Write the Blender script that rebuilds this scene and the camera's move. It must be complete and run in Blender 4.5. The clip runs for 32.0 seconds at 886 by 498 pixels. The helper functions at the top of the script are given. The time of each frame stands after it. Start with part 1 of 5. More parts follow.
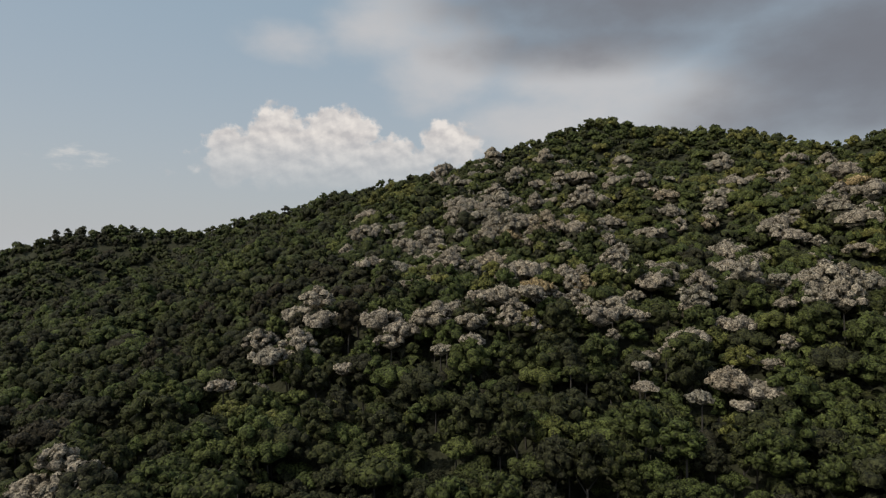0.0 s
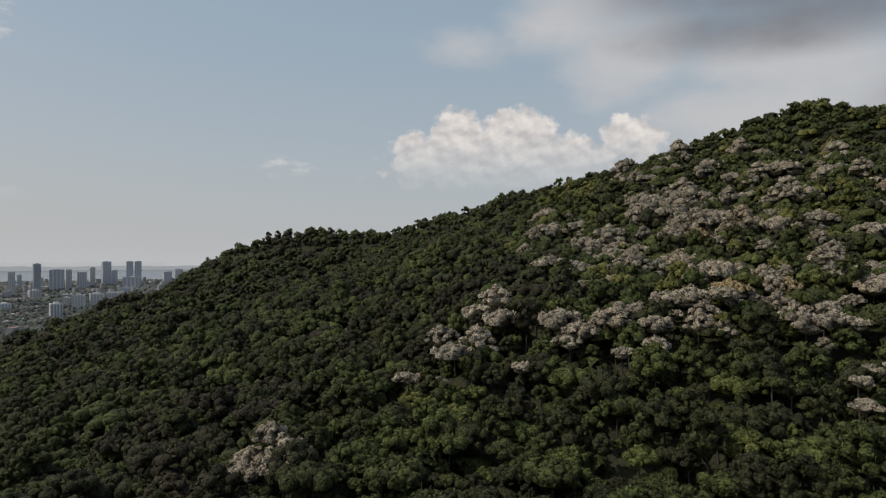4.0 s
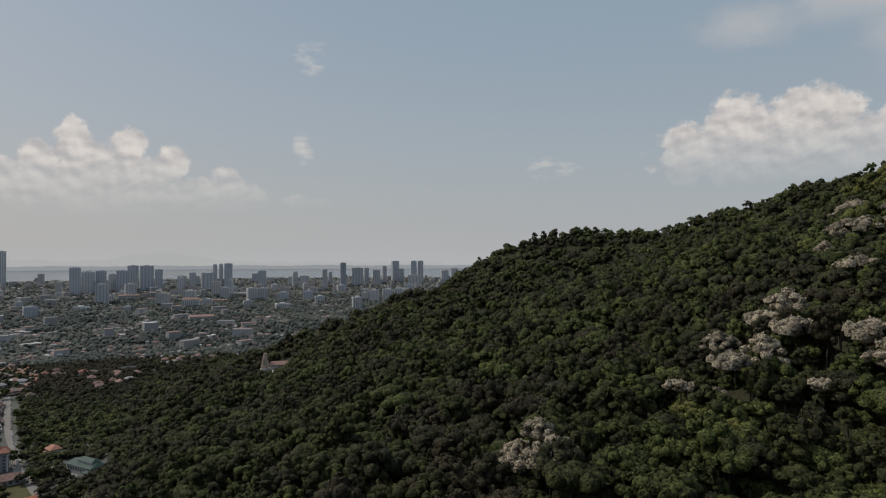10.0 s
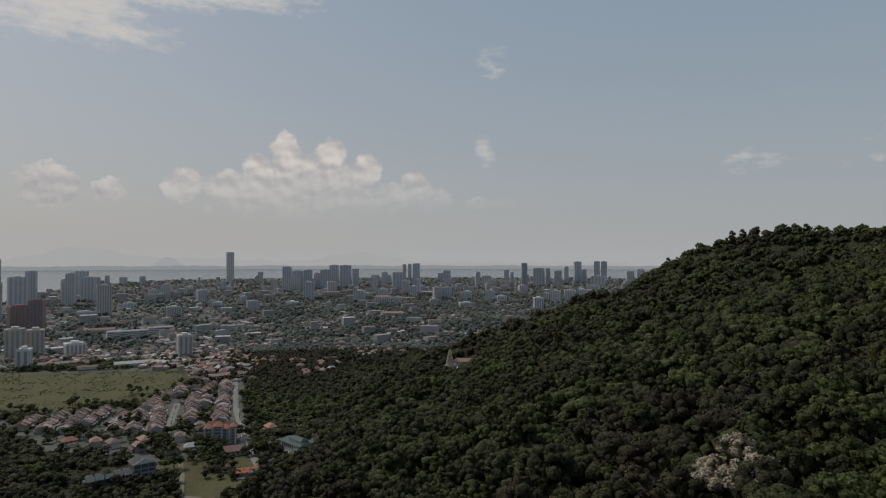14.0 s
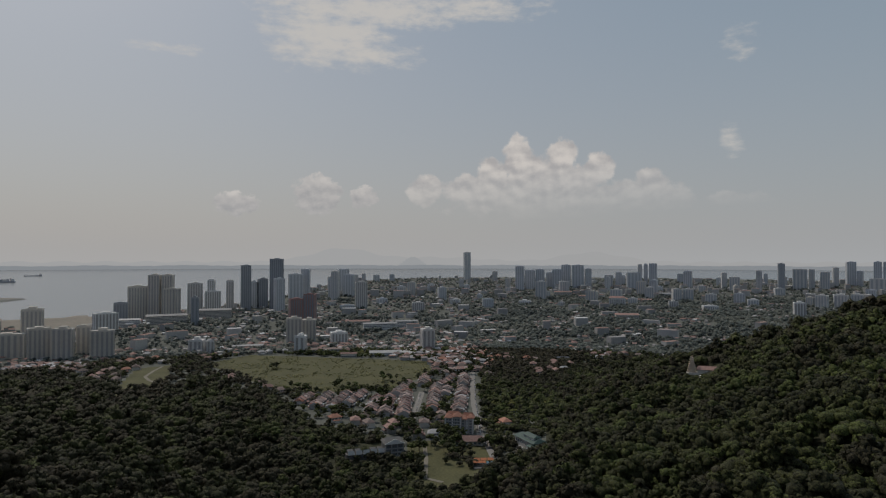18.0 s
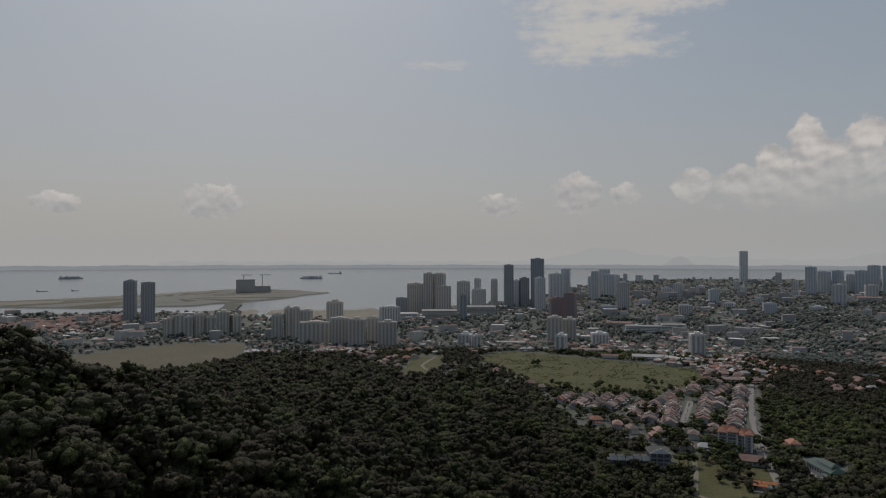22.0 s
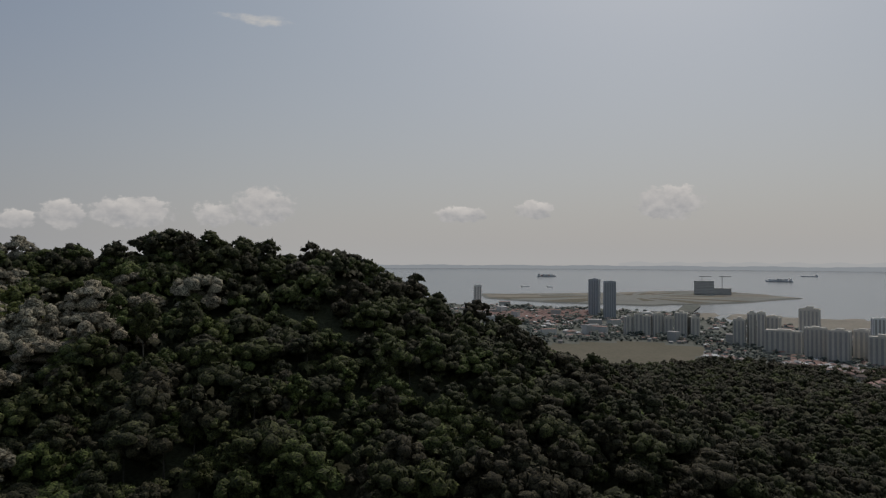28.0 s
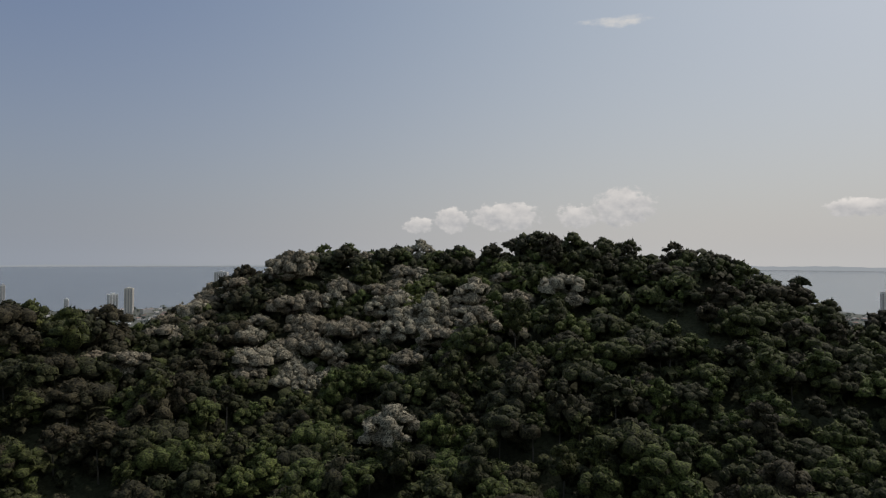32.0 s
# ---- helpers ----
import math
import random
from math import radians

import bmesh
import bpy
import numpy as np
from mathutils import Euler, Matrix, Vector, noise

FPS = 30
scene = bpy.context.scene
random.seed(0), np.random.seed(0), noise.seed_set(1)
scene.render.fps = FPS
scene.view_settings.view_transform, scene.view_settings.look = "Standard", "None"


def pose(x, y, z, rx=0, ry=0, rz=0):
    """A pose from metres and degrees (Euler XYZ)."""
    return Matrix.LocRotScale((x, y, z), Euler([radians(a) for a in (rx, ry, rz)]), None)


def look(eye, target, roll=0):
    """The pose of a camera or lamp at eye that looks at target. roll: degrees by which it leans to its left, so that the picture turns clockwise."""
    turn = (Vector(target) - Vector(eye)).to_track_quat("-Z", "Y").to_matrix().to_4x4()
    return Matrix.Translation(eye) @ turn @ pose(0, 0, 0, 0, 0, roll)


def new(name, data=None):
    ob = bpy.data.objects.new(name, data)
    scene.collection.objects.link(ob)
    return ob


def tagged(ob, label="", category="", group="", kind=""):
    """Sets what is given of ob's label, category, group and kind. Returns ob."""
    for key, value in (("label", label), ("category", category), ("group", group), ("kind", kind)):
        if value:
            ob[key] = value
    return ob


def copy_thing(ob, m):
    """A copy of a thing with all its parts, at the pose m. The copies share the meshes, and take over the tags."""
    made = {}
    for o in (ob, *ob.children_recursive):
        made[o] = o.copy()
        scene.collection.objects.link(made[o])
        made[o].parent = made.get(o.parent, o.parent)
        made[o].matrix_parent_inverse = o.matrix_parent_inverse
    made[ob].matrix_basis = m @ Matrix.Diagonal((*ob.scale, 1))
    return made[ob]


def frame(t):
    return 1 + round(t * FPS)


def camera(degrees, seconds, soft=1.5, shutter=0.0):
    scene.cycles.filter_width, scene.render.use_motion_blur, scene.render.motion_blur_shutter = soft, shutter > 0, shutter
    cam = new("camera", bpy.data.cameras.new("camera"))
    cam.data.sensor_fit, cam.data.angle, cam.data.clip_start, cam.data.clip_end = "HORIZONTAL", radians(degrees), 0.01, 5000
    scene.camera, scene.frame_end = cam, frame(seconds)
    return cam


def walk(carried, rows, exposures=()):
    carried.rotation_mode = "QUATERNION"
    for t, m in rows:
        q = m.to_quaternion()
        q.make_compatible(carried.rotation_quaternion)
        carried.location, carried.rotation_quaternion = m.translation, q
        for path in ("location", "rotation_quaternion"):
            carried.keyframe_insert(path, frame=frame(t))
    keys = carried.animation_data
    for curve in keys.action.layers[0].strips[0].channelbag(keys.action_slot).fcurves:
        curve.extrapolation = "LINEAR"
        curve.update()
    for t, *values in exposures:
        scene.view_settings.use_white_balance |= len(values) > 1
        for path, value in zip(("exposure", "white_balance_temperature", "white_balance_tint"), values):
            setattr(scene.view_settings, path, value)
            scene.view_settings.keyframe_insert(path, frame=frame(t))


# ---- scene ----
cam = camera(70.4, 32.0, soft=1.2)
EYE = 190.0
# seconds, yaw to the left, pitch, roll: the camera hovers over the valley and turns on the spot
TURNS = [
    (0, 0.00, 0.90, -0.20),
    (0.5, 1.98, 0.89, -0.20),
    (1, 3.97, 0.89, -0.20),
    (1.5, 6.00, 0.89, -0.18),
    (2, 8.04, 0.88, -0.17),
    (2.5, 10.08, 0.88, -0.15),
    (3, 12.10, 0.87, -0.14),
    (3.5, 14.11, 0.87, -0.12),
    (5.5, 22.10, 0.87, -0.08),
    (6, 24.10, 0.87, -0.06),
    (6.5, 26.10, 0.88, -0.05),
    (7, 28.10, 0.88, -0.04),
    (7.5, 30.08, 0.89, -0.04),
    (8, 32.06, 0.89, -0.04),
    (8.5, 34.04, 0.89, -0.04),
    (9, 36.02, 0.90, -0.05),
    (9.5, 37.99, 0.90, -0.05),
    (10, 39.95, 0.90, -0.06),
    (10.5, 41.92, 0.90, -0.07),
    (11, 43.92, 0.90, -0.07),
    (11.5, 45.92, 0.91, -0.06),
    (12, 47.94, 0.91, -0.04),
    (12.5, 50.01, 0.93, -0.02),
    (13, 52.15, 0.93, 0.00),
    (13.5, 54.19, 0.94, 0.02),
    (15.5, 63.80, 0.92, 0.00),
    (16, 66.40, 0.91, 0.01),
    (16.5, 68.98, 0.91, 0.02),
    (17, 71.62, 0.92, 0.03),
    (17.5, 74.38, 0.91, 0.04),
    (18, 77.29, 0.91, 0.04),
    (18.5, 80.20, 0.91, 0.03),
    (19, 82.83, 0.91, 0.03),
    (19.5, 85.42, 0.91, 0.02),
    (20, 88.41, 0.90, 0.01),
    (20.5, 91.52, 0.89, 0.01),
    (21, 94.50, 0.88, -0.01),
    (21.5, 97.54, 0.88, -0.02),
    (22, 100.66, 0.88, -0.02),
    (22.5, 103.81, 0.88, -0.01),
    (23, 106.97, 0.88, 0.01),
    (23.5, 110.07, 0.88, 0.03),
    (24, 113.09, 0.88, 0.06),
    (24.5, 116.08, 0.88, 0.09),
    (25, 119.15, 0.88, 0.10),
    (25.5, 122.39, 0.89, 0.12),
    (27.5, 136.98, 0.88, 0.18),
    (28, 140.66, 0.88, 0.20),
    (28.5, 144.46, 0.88, 0.21),
    (29, 148.36, 0.87, 0.22),
    (29.5, 152.31, 0.86, 0.24),
    (30, 156.34, 0.85, 0.25),
    (30.5, 160.39, 0.83, 0.27),
    (31, 164.47, 0.82, 0.29),
    (31.5, 168.57, 0.80, 0.31),
    (32, 172.69, 0.77, 0.32),
]
walk(cam, [(t, pose(0, 0, EYE, 90 + p, -r, yaw)) for t, yaw, p, r in TURNS], exposures=[(0.0, 0.25), (6.0, 0.2), (13.0, -0.06), (19.0, -0.22), (25.0, -0.28), (28.5, -0.12), (32.0, 0.2)])

# ---- sky and sun ----
SUN_AZ, SUN_EL = 118.0, 53.0
world = bpy.data.worlds.new("sky")
scene.world = world
world.use_nodes = True
wn, wl = world.node_tree.nodes, world.node_tree.links
wn.clear()


def wnode(kind, *ins, **props):
    n = wn.new(kind)
    for k, v in props.items():
        setattr(n, k, v)
    for i, v in enumerate(ins):
        if v is None:
            continue
        if isinstance(v, bpy.types.NodeSocket):
            wl.new(v, n.inputs[i])
        else:
            n.inputs[i].default_value = v
    return n


def wmath(op, a, b=None, c=None, clamp=False):
    return wnode("ShaderNodeMath", a, b, c, operation=op, use_clamp=clamp).outputs[0]


def wmix(f, a, b):
    n = wn.new("ShaderNodeMix")
    n.data_type = "RGBA"
    for i, v in ((0, f), (6, a), (7, b)):
        if isinstance(v, bpy.types.NodeSocket):
            wl.new(v, n.inputs[i])
        else:
            n.inputs[i].default_value = v
    return n.outputs[2]


sky = wn.new("ShaderNodeTexSky")
sky.sky_type, sky.sun_disc = "NISHITA", False
sky.sun_elevation, sky.sun_rotation = radians(SUN_EL), radians(-SUN_AZ)
sky.altitude, sky.air_density, sky.dust_density, sky.ozone_density = 100, 1.0, 4.0, 1.5
way = wnode("ShaderNodeTexCoord").outputs["Generated"]
sep = wnode("ShaderNodeSeparateXYZ", way)
vx, vy, vz = sep.outputs
az = wmath("MULTIPLY", wmath("ARCTAN2", wmath("MULTIPLY", vx, -1.0), vy), 57.2958)
az = wmath("SUBTRACT", wmath("FLOORED_MODULO", wmath("ADD", az, 100.0), 360.0), 100.0)
el = wmath("MULTIPLY", wmath("ARCSINE", vz), 57.2958)
base = wnode("ShaderNodeVectorMath", sky.outputs[0], (0.085, 0.085, 0.085), operation="MULTIPLY").outputs[0]
sunward = wnode("ShaderNodeMapRange", az, 15.0, 105.0, 0.0, 1.0, interpolation_type="SMOOTHSTEP").outputs[0]
beyond = wnode("ShaderNodeMapRange", az, 150.0, 215.0, 0.0, 1.0, interpolation_type="SMOOTHSTEP").outputs[0]
upper = wmix(beyond, wmix(sunward, (0.35, 0.44, 0.49, 1), (0.325, 0.37, 0.40, 1)), (0.13, 0.175, 0.29, 1))
lower = wmix(beyond, wmix(sunward, (0.42, 0.435, 0.45, 1), (0.45, 0.442, 0.437, 1)), (0.25, 0.275, 0.32, 1))
veil = wmix(wmath("MULTIPLY", wmath("SUBTRACT", el, 2.0), 0.05, clamp=True), lower, upper)
haze = wmath("POWER", 2.718, wmath("MULTIPLY", wmath("MAXIMUM", el, 0.0), -0.09))
col = wmix(wmath("MULTIPLY_ADD", haze, 0.45, 0.5), base, veil)

# clouds: azimuth, elevation, half width, half height, body
HEAPS = [
    (18.4, 8.8, 2.6, 2.4, 0.9), (14.8, 10.2, 2.5, 3.0, 1.0), (9.4, 10.4, 3.4, 2.9, 1.0), (5.2, 8.6, 4.0, 2.2, 0.9), (-0.6, 10.3, 2.6, 1.9, 0.8), (11.0, 8.0, 9.0, 1.8, 0.6),
    (78.9, 6.2, 1.4, 1.3, 0.9), (74.8, 6.3, 2.4, 1.3, 0.9), (72.8, 7.4, 1.5, 1.6, 0.9), (70.4, 9.0, 1.3, 1.9, 1.0), (69.2, 7.4, 2.4, 1.9, 1.0), (66.4, 9.2, 1.2, 1.5, 1.0), (63.4, 7.9, 1.3, 1.4, 0.9), (66.6, 6.8, 3.2, 1.7, 0.9),
    (67.0, 4.9, 8.6, 1.5, 0.7), (59.0, 6.5, 1.4, 1.2, 0.8), (57.2, 5.2, 1.6, 1.2, 0.7), (53.0, 4.6, 1.4, 1.0, 0.8), (50.4, 4.3, 1.4, 0.9, 0.7), (61.4, 5.6, 2.2, 1.3, 0.7), (72.6, 5.4, 3.0, 1.2, 0.6),
]
PUFFS = [
    (95.5, 4.8, 1.9, 1.0, 0.9), (88.6, 5.8, 2.0, 1.6, 1.0), (175.0, 2.9, 1.2, 0.7, 0.8), (171.9, 3.4, 1.4, 1.1, 0.9), (167.0, 3.7, 3.0, 1.2, 1.0), (160.7, 3.7, 1.6, 1.0, 0.8),
    (156.7, 4.5, 2.4, 1.6, 1.0), (139.1, 4.0, 2.3, 0.7, 0.9), (132.4, 4.4, 1.5, 0.8, 0.9), (120.8, 4.9, 2.6, 1.4, 1.0), (84.5, 5.6, 1.2, 0.9, 0.8),
]
SHEETS = [
    (87.7, 19.3, 6.1, 2.7, 1.0), (84.1, 21.7, 10.2, 1.8, 0.9), (74.3, 21.7, 6.2, 1.1, 0.7), (101.1, 17.2, 2.8, 0.4, 0.5), (157.3, 20.1, 2.8, 0.4, 0.5), (85.4, 18.0, 5.7, 1.4, 0.7),
    (52.6, 9.7, 0.9, 1.3, 0.5), (30.2, 8.1, 2.2, 0.7, 0.25), (51.8, 17.5, 1.0, 1.2, 0.3),
]
VEILS = [(-8.0, 11.6, 9.0, 3.4, 0.8), (-18.3, 13.0, 12.0, 4.0, 0.9), (4.5, 20.5, 6.5, 4.0, 0.9), (0.0, 17.5, 7.0, 5.0, 0.9), (14.0, 18.6, 5.0, 1.6, 0.4), (-12.0, 16.0, 10.0, 3.0, 0.9)]
GLOOM = [(-20.0, 21.8, 20.0, 3.4, 1.0), (-33.0, 15.0, 10.0, 6.5, 1.0), (-14.0, 18.6, 12.0, 2.2, 0.6), (-28.0, 11.5, 8.0, 3.0, 0.6), (-48.0, 16.0, 20.0, 9.0, 1.0)]


def body(rows, up=0.0):
    total = None
    for a, e, w, h, k in rows:
        u = wmath("MULTIPLY_ADD", az, 1 / w, -a / w)
        v = wmath("MULTIPLY_ADD", el, 1 / h, (up - e) / h)
        m = wmath("MULTIPLY_ADD", wmath("MULTIPLY_ADD", u, u, wmath("MULTIPLY", v, v)), -k, k)
        total = m if total is None else wmath("SMOOTH_MAX", total, m, 0.3)
    return wmath("MAXIMUM", total, -1.5)


def billow(du, dv, size, detail=7.0, rough=0.58, flat=1.3):
    p = wnode("ShaderNodeCombineXYZ", wmath("ADD", az, du), wmath("MULTIPLY", wmath("ADD", el, dv), flat), 0.0)
    return wnode("ShaderNodeTexNoise", p.outputs[0], None, size, detail, rough).outputs[0]


def cover(mass, grain, amount, low, high):
    v = wmath("ADD", mass, wmath("MULTIPLY", wmath("SUBTRACT", grain, 0.5), amount))
    n = wnode("ShaderNodeMapRange", v, low, high, 0.0, 1.0, interpolation_type="SMOOTHSTEP")
    return n.outputs[0]


streak = billow(0, 0, 0.42, 7.0, 0.6, 2.6)
soft = billow(0, 0, 0.12, 6.0, 0.55, 1.8)
sheet = cover(body(SHEETS), streak, 3.2, -0.25, 1.1)
col = wmix(wmath("MULTIPLY", sheet, 0.9), col, (0.60, 0.575, 0.545, 1))
veiled = cover(body(VEILS), soft, 2.0, -0.3, 1.1)
col = wmix(wmath("MULTIPLY", veiled, 0.85), col, (0.47, 0.462, 0.465, 1))
gloom = cover(body(GLOOM), soft, 1.6, -0.9, 1.25)
col = wmix(wmath("MULTIPLY", gloom, 0.95), col, (0.15, 0.156, 0.178, 1))
lump = billow(0, 0, 0.6, 8.0, 0.6, 1.05)
light = wmath("MULTIPLY_ADD", wmath("SUBTRACT", billow(0, 0, 0.5, 4.0, 0.5), billow(-0.3, 0.5, 0.5, 4.0, 0.5)), 3.0, 0.5, clamp=True)
tone = wmix(light, (0.44, 0.425, 0.425, 1), (0.66, 0.62, 0.585, 1))
heap = cover(body(HEAPS), lump, 3.0, -0.42, 0.22)
col = wmix(wmath("MULTIPLY", heap, wmath("MULTIPLY_ADD", wmath("SUBTRACT", el, wmath("MULTIPLY_ADD", sunward, -3.6, 6.3)), 0.19, 0.1, clamp=True)), col, tone)
crumb = billow(0, 0, 1.05, 6.0, 0.6)
light = wmath("MULTIPLY_ADD", wmath("SUBTRACT", billow(0, 0, 0.6, 3.0), billow(-0.1, 0.5, 0.6, 3.0)), 2.6, 0.55, clamp=True)
rise = wmath("MULTIPLY_ADD", wmath("SUBTRACT", body(PUFFS, -0.35), body(PUFFS, 0.35)), 0.45, 0.12, clamp=True)
tone = wmix(wmath("MULTIPLY_ADD", light, 0.45, wmath("MULTIPLY", rise, 0.75), clamp=True), (0.37, 0.37, 0.38, 1), (0.66, 0.625, 0.595, 1))
puff = cover(body(PUFFS), crumb, 3.2, -0.35, 0.25)
col = wmix(wmath("MULTIPLY", puff, 0.95), col, tone)
out = wnode("ShaderNodeBackground", col, 1.0)
wl.new(out.outputs[0], wnode("ShaderNodeOutputWorld").inputs[0])

sun = new("sun", bpy.data.lights.new("sun", "SUN"))
sun.data.energy, sun.data.angle, sun.data.color = 1.6, radians(0.6), (1.0, 0.93, 0.84)
sun.matrix_world = look((0, 0, 900), (900 * math.sin(radians(SUN_AZ)) / math.tan(radians(SUN_EL)), -900 * math.cos(radians(SUN_AZ)) / math.tan(radians(SUN_EL)), 0))


# ---- plan ----
def spread(rt):
    """Distance on the plan for a true distance: the far plain is drawn in, so that it ends before 5 km."""
    rt = np.asarray(rt, float)
    return np.where(rt < 2000, rt, 2000 + 1280 * np.log1p((np.maximum(rt, 2000) - 2000) / 1280))


def place(azimuth, rt, up=0.0):
    """World place of a point on the plain at azimuth (degrees left of +y) and true distance; up in true metres. And its scale."""
    r = float(spread(rt))
    s = r / rt
    a = radians(azimuth)
    return Vector((-math.sin(a) * r, math.cos(a) * r, EYE * (1 - s) + up * s)), s


# crest lines: azimuth, distance, height of the ground
SPUR = [(58, 890, 30), (55.0, 890.0, 78.7), (52.0, 890.0, 93.7), (49.5, 885.0, 107.1), (47.0, 880.0, 120.5), (44.5, 880.0, 116.4), (42.0, 880.0, 153.9), (39.8, 880.0, 101.5), (37.5, 880.0, 46.7), (35.5, 880.0, 76.3), (34.0, 880.0, 207.5), (31.0, 870.0, 220.0), (27.7, 860.0, 234.0), (24.0, 820.0, 221.2), (22.0, 805.0, 219.7), (20.0, 790.0, 224.1), (16.3, 750.0, 244.4), (13.9, 710.0, 241.1), (11.4, 670.0, 242.8), (9.0, 640.0, 252.3), (6.6, 610.0, 248.7)]
CREST = [(6.6, 610, 248.7), (4.3, 605.0, 238.5), (2.0, 600.0, 269.5), (-0.7, 610.0, 277.8), (-3.4, 620.0, 275.7), (-6.2, 630.0, 293.7), (-9.0, 640.0, 312.6), (-11.7, 650.0, 318.2), (-14.3, 660.0, 324.7), (-17.0, 650.0, 318.4), (-19.7, 640.0, 314.4), (-21.9, 630.0, 308.8), (-24.2, 620.0, 305.5), (-27.4, 620.0, 294.9), (-30.6, 620.0, 281.4), (-60.0, 700.0, 300.0)]
KNOLL = [(230, 330, 175), (208.0, 330.0, 166.4), (205.5, 335.0, 157.6), (203.0, 340.0, 155.1), (200.8, 345.0, 142.3), (198.7, 350.0, 141.3), (195.0, 370.0, 98.8), (191.7, 390.0, 95.9), (189.4, 400.0, 178.0), (186.0, 420.0, 177.3), (183.0, 430.0, 186.0), (180.0, 425.0, 184.3), (177.0, 420.0, 192.3), (174.5, 415.0, 174.4), (172.0, 410.0, 192.9), (169.0, 405.0, 183.4), (165.5, 400.0, 197.6), (163.2, 397.5, 184.8), (161.0, 395.0, 188.7)]
FLANK = [(161, 395, 188.7), (157.8, 390.0, 182.7), (155.0, 385.0, 178.4), (152.2, 380.0, 179.0), (150.1, 377.5, 192.2), (148.0, 375.0, 182.6), (145.0, 370.0, 175.7), (142.8, 372.5, 152.6), (140.6, 375.0, 159.8), (138.0, 380.0, 157.9), (134.4, 400.0, 85.8), (131.9, 410.0, 84.2), (129.5, 420.0, 77.7), (127.0, 440.0, 76.7), (124.5, 460.0, 70.7), (122.0, 480.0, 53.7), (119.5, 500.0, 33.3), (117.0, 520.0, 16.1), (105.0, 650.0, 5.0)]
RIDGES = [
    (0.9, 0.36, SPUR), (0.62, 0.38, CREST), (0.85, 0.38, KNOLL), (0.85, 0.38, FLANK),
    (0.9, 0.4, [(-33.5, 1150, 372), (-37, 1150, 395), (-60, 1000, 420)]),
    (0.62, 0.6, [(-38, 490, 266), (-33, 500, 252), (-27, 550, 240), (-14, 610, 268)]),
    (0.6, 0.42, [(0, 585, 231), (5, 530, 194), (9, 470, 172), (16, 410, 144), (22, 370, 114), (32, 350, 88), (45, 370, 46), (60, 440, 12)]),
]


def polar(a, r):
    return np.array([-math.sin(radians(a)) * r, math.cos(radians(a)) * r])


def height(x, y):
    """Ground height of hills and plain."""
    x, y = np.asarray(x, float), np.asarray(y, float)
    r = np.hypot(x, y)
    rt = np.where(r < 2000, r, 2000 + 1280 * np.expm1((np.maximum(r, 2000) - 2000) / 1280))
    plain = EYE * (1 - np.where(r < 2000, 1.0, r / rt))
    floor = np.clip(48 + 0.11 * x, 0, 120) * np.clip((720 - r) / 300, 0, 1)
    layers = [floor]
    for slope, low, line in RIDGES:
        best = np.full(x.shape, -1e4)
        pts = [(*polar(a, d), z) for a, d, z in line]
        for (x0, y0, z0), (x1, y1, z1) in zip(pts, pts[1:]):
            dx, dy = x1 - x0, y1 - y0
            f = np.clip(((x - x0) * dx + (y - y0) * dy) / (dx * dx + dy * dy), 0, 1)
            d = np.hypot(x - x0 - f * dx, y - y0 - f * dy)
            e = np.sqrt(d * d + 150) - 12.2
            best = np.maximum(best, z0 + f * (z1 - z0) - low * e - (slope - low) * 60 * (1 - np.exp(-e / 60)))
        layers.append(best)
    k = 9.0
    top = np.max(layers, axis=0)
    z = top + k * np.log(sum(np.exp((np.maximum(l, top - 200) - top) / k) for l in layers))
    hill = np.clip((z - 6) / 20, 0, 1)
    z += hill * (4.5 * np.sin(x / 47 + 1.3) * np.sin(y / 39 + 0.4) + 2.5 * np.sin(x / 21 + y / 33))
    # levelled terrace of the hill temple
    c, s = math.cos(radians(54.6)), math.sin(radians(54.6))
    out, side = -s * x + c * y - 800, c * x + s * y
    z = z - 20 * np.exp(-(out / 70) ** 2 - (side / 32) ** 2)
    return np.where(z > 6, z - 6, 0) * np.clip((1900 - r) / 500, 0, 1) + plain


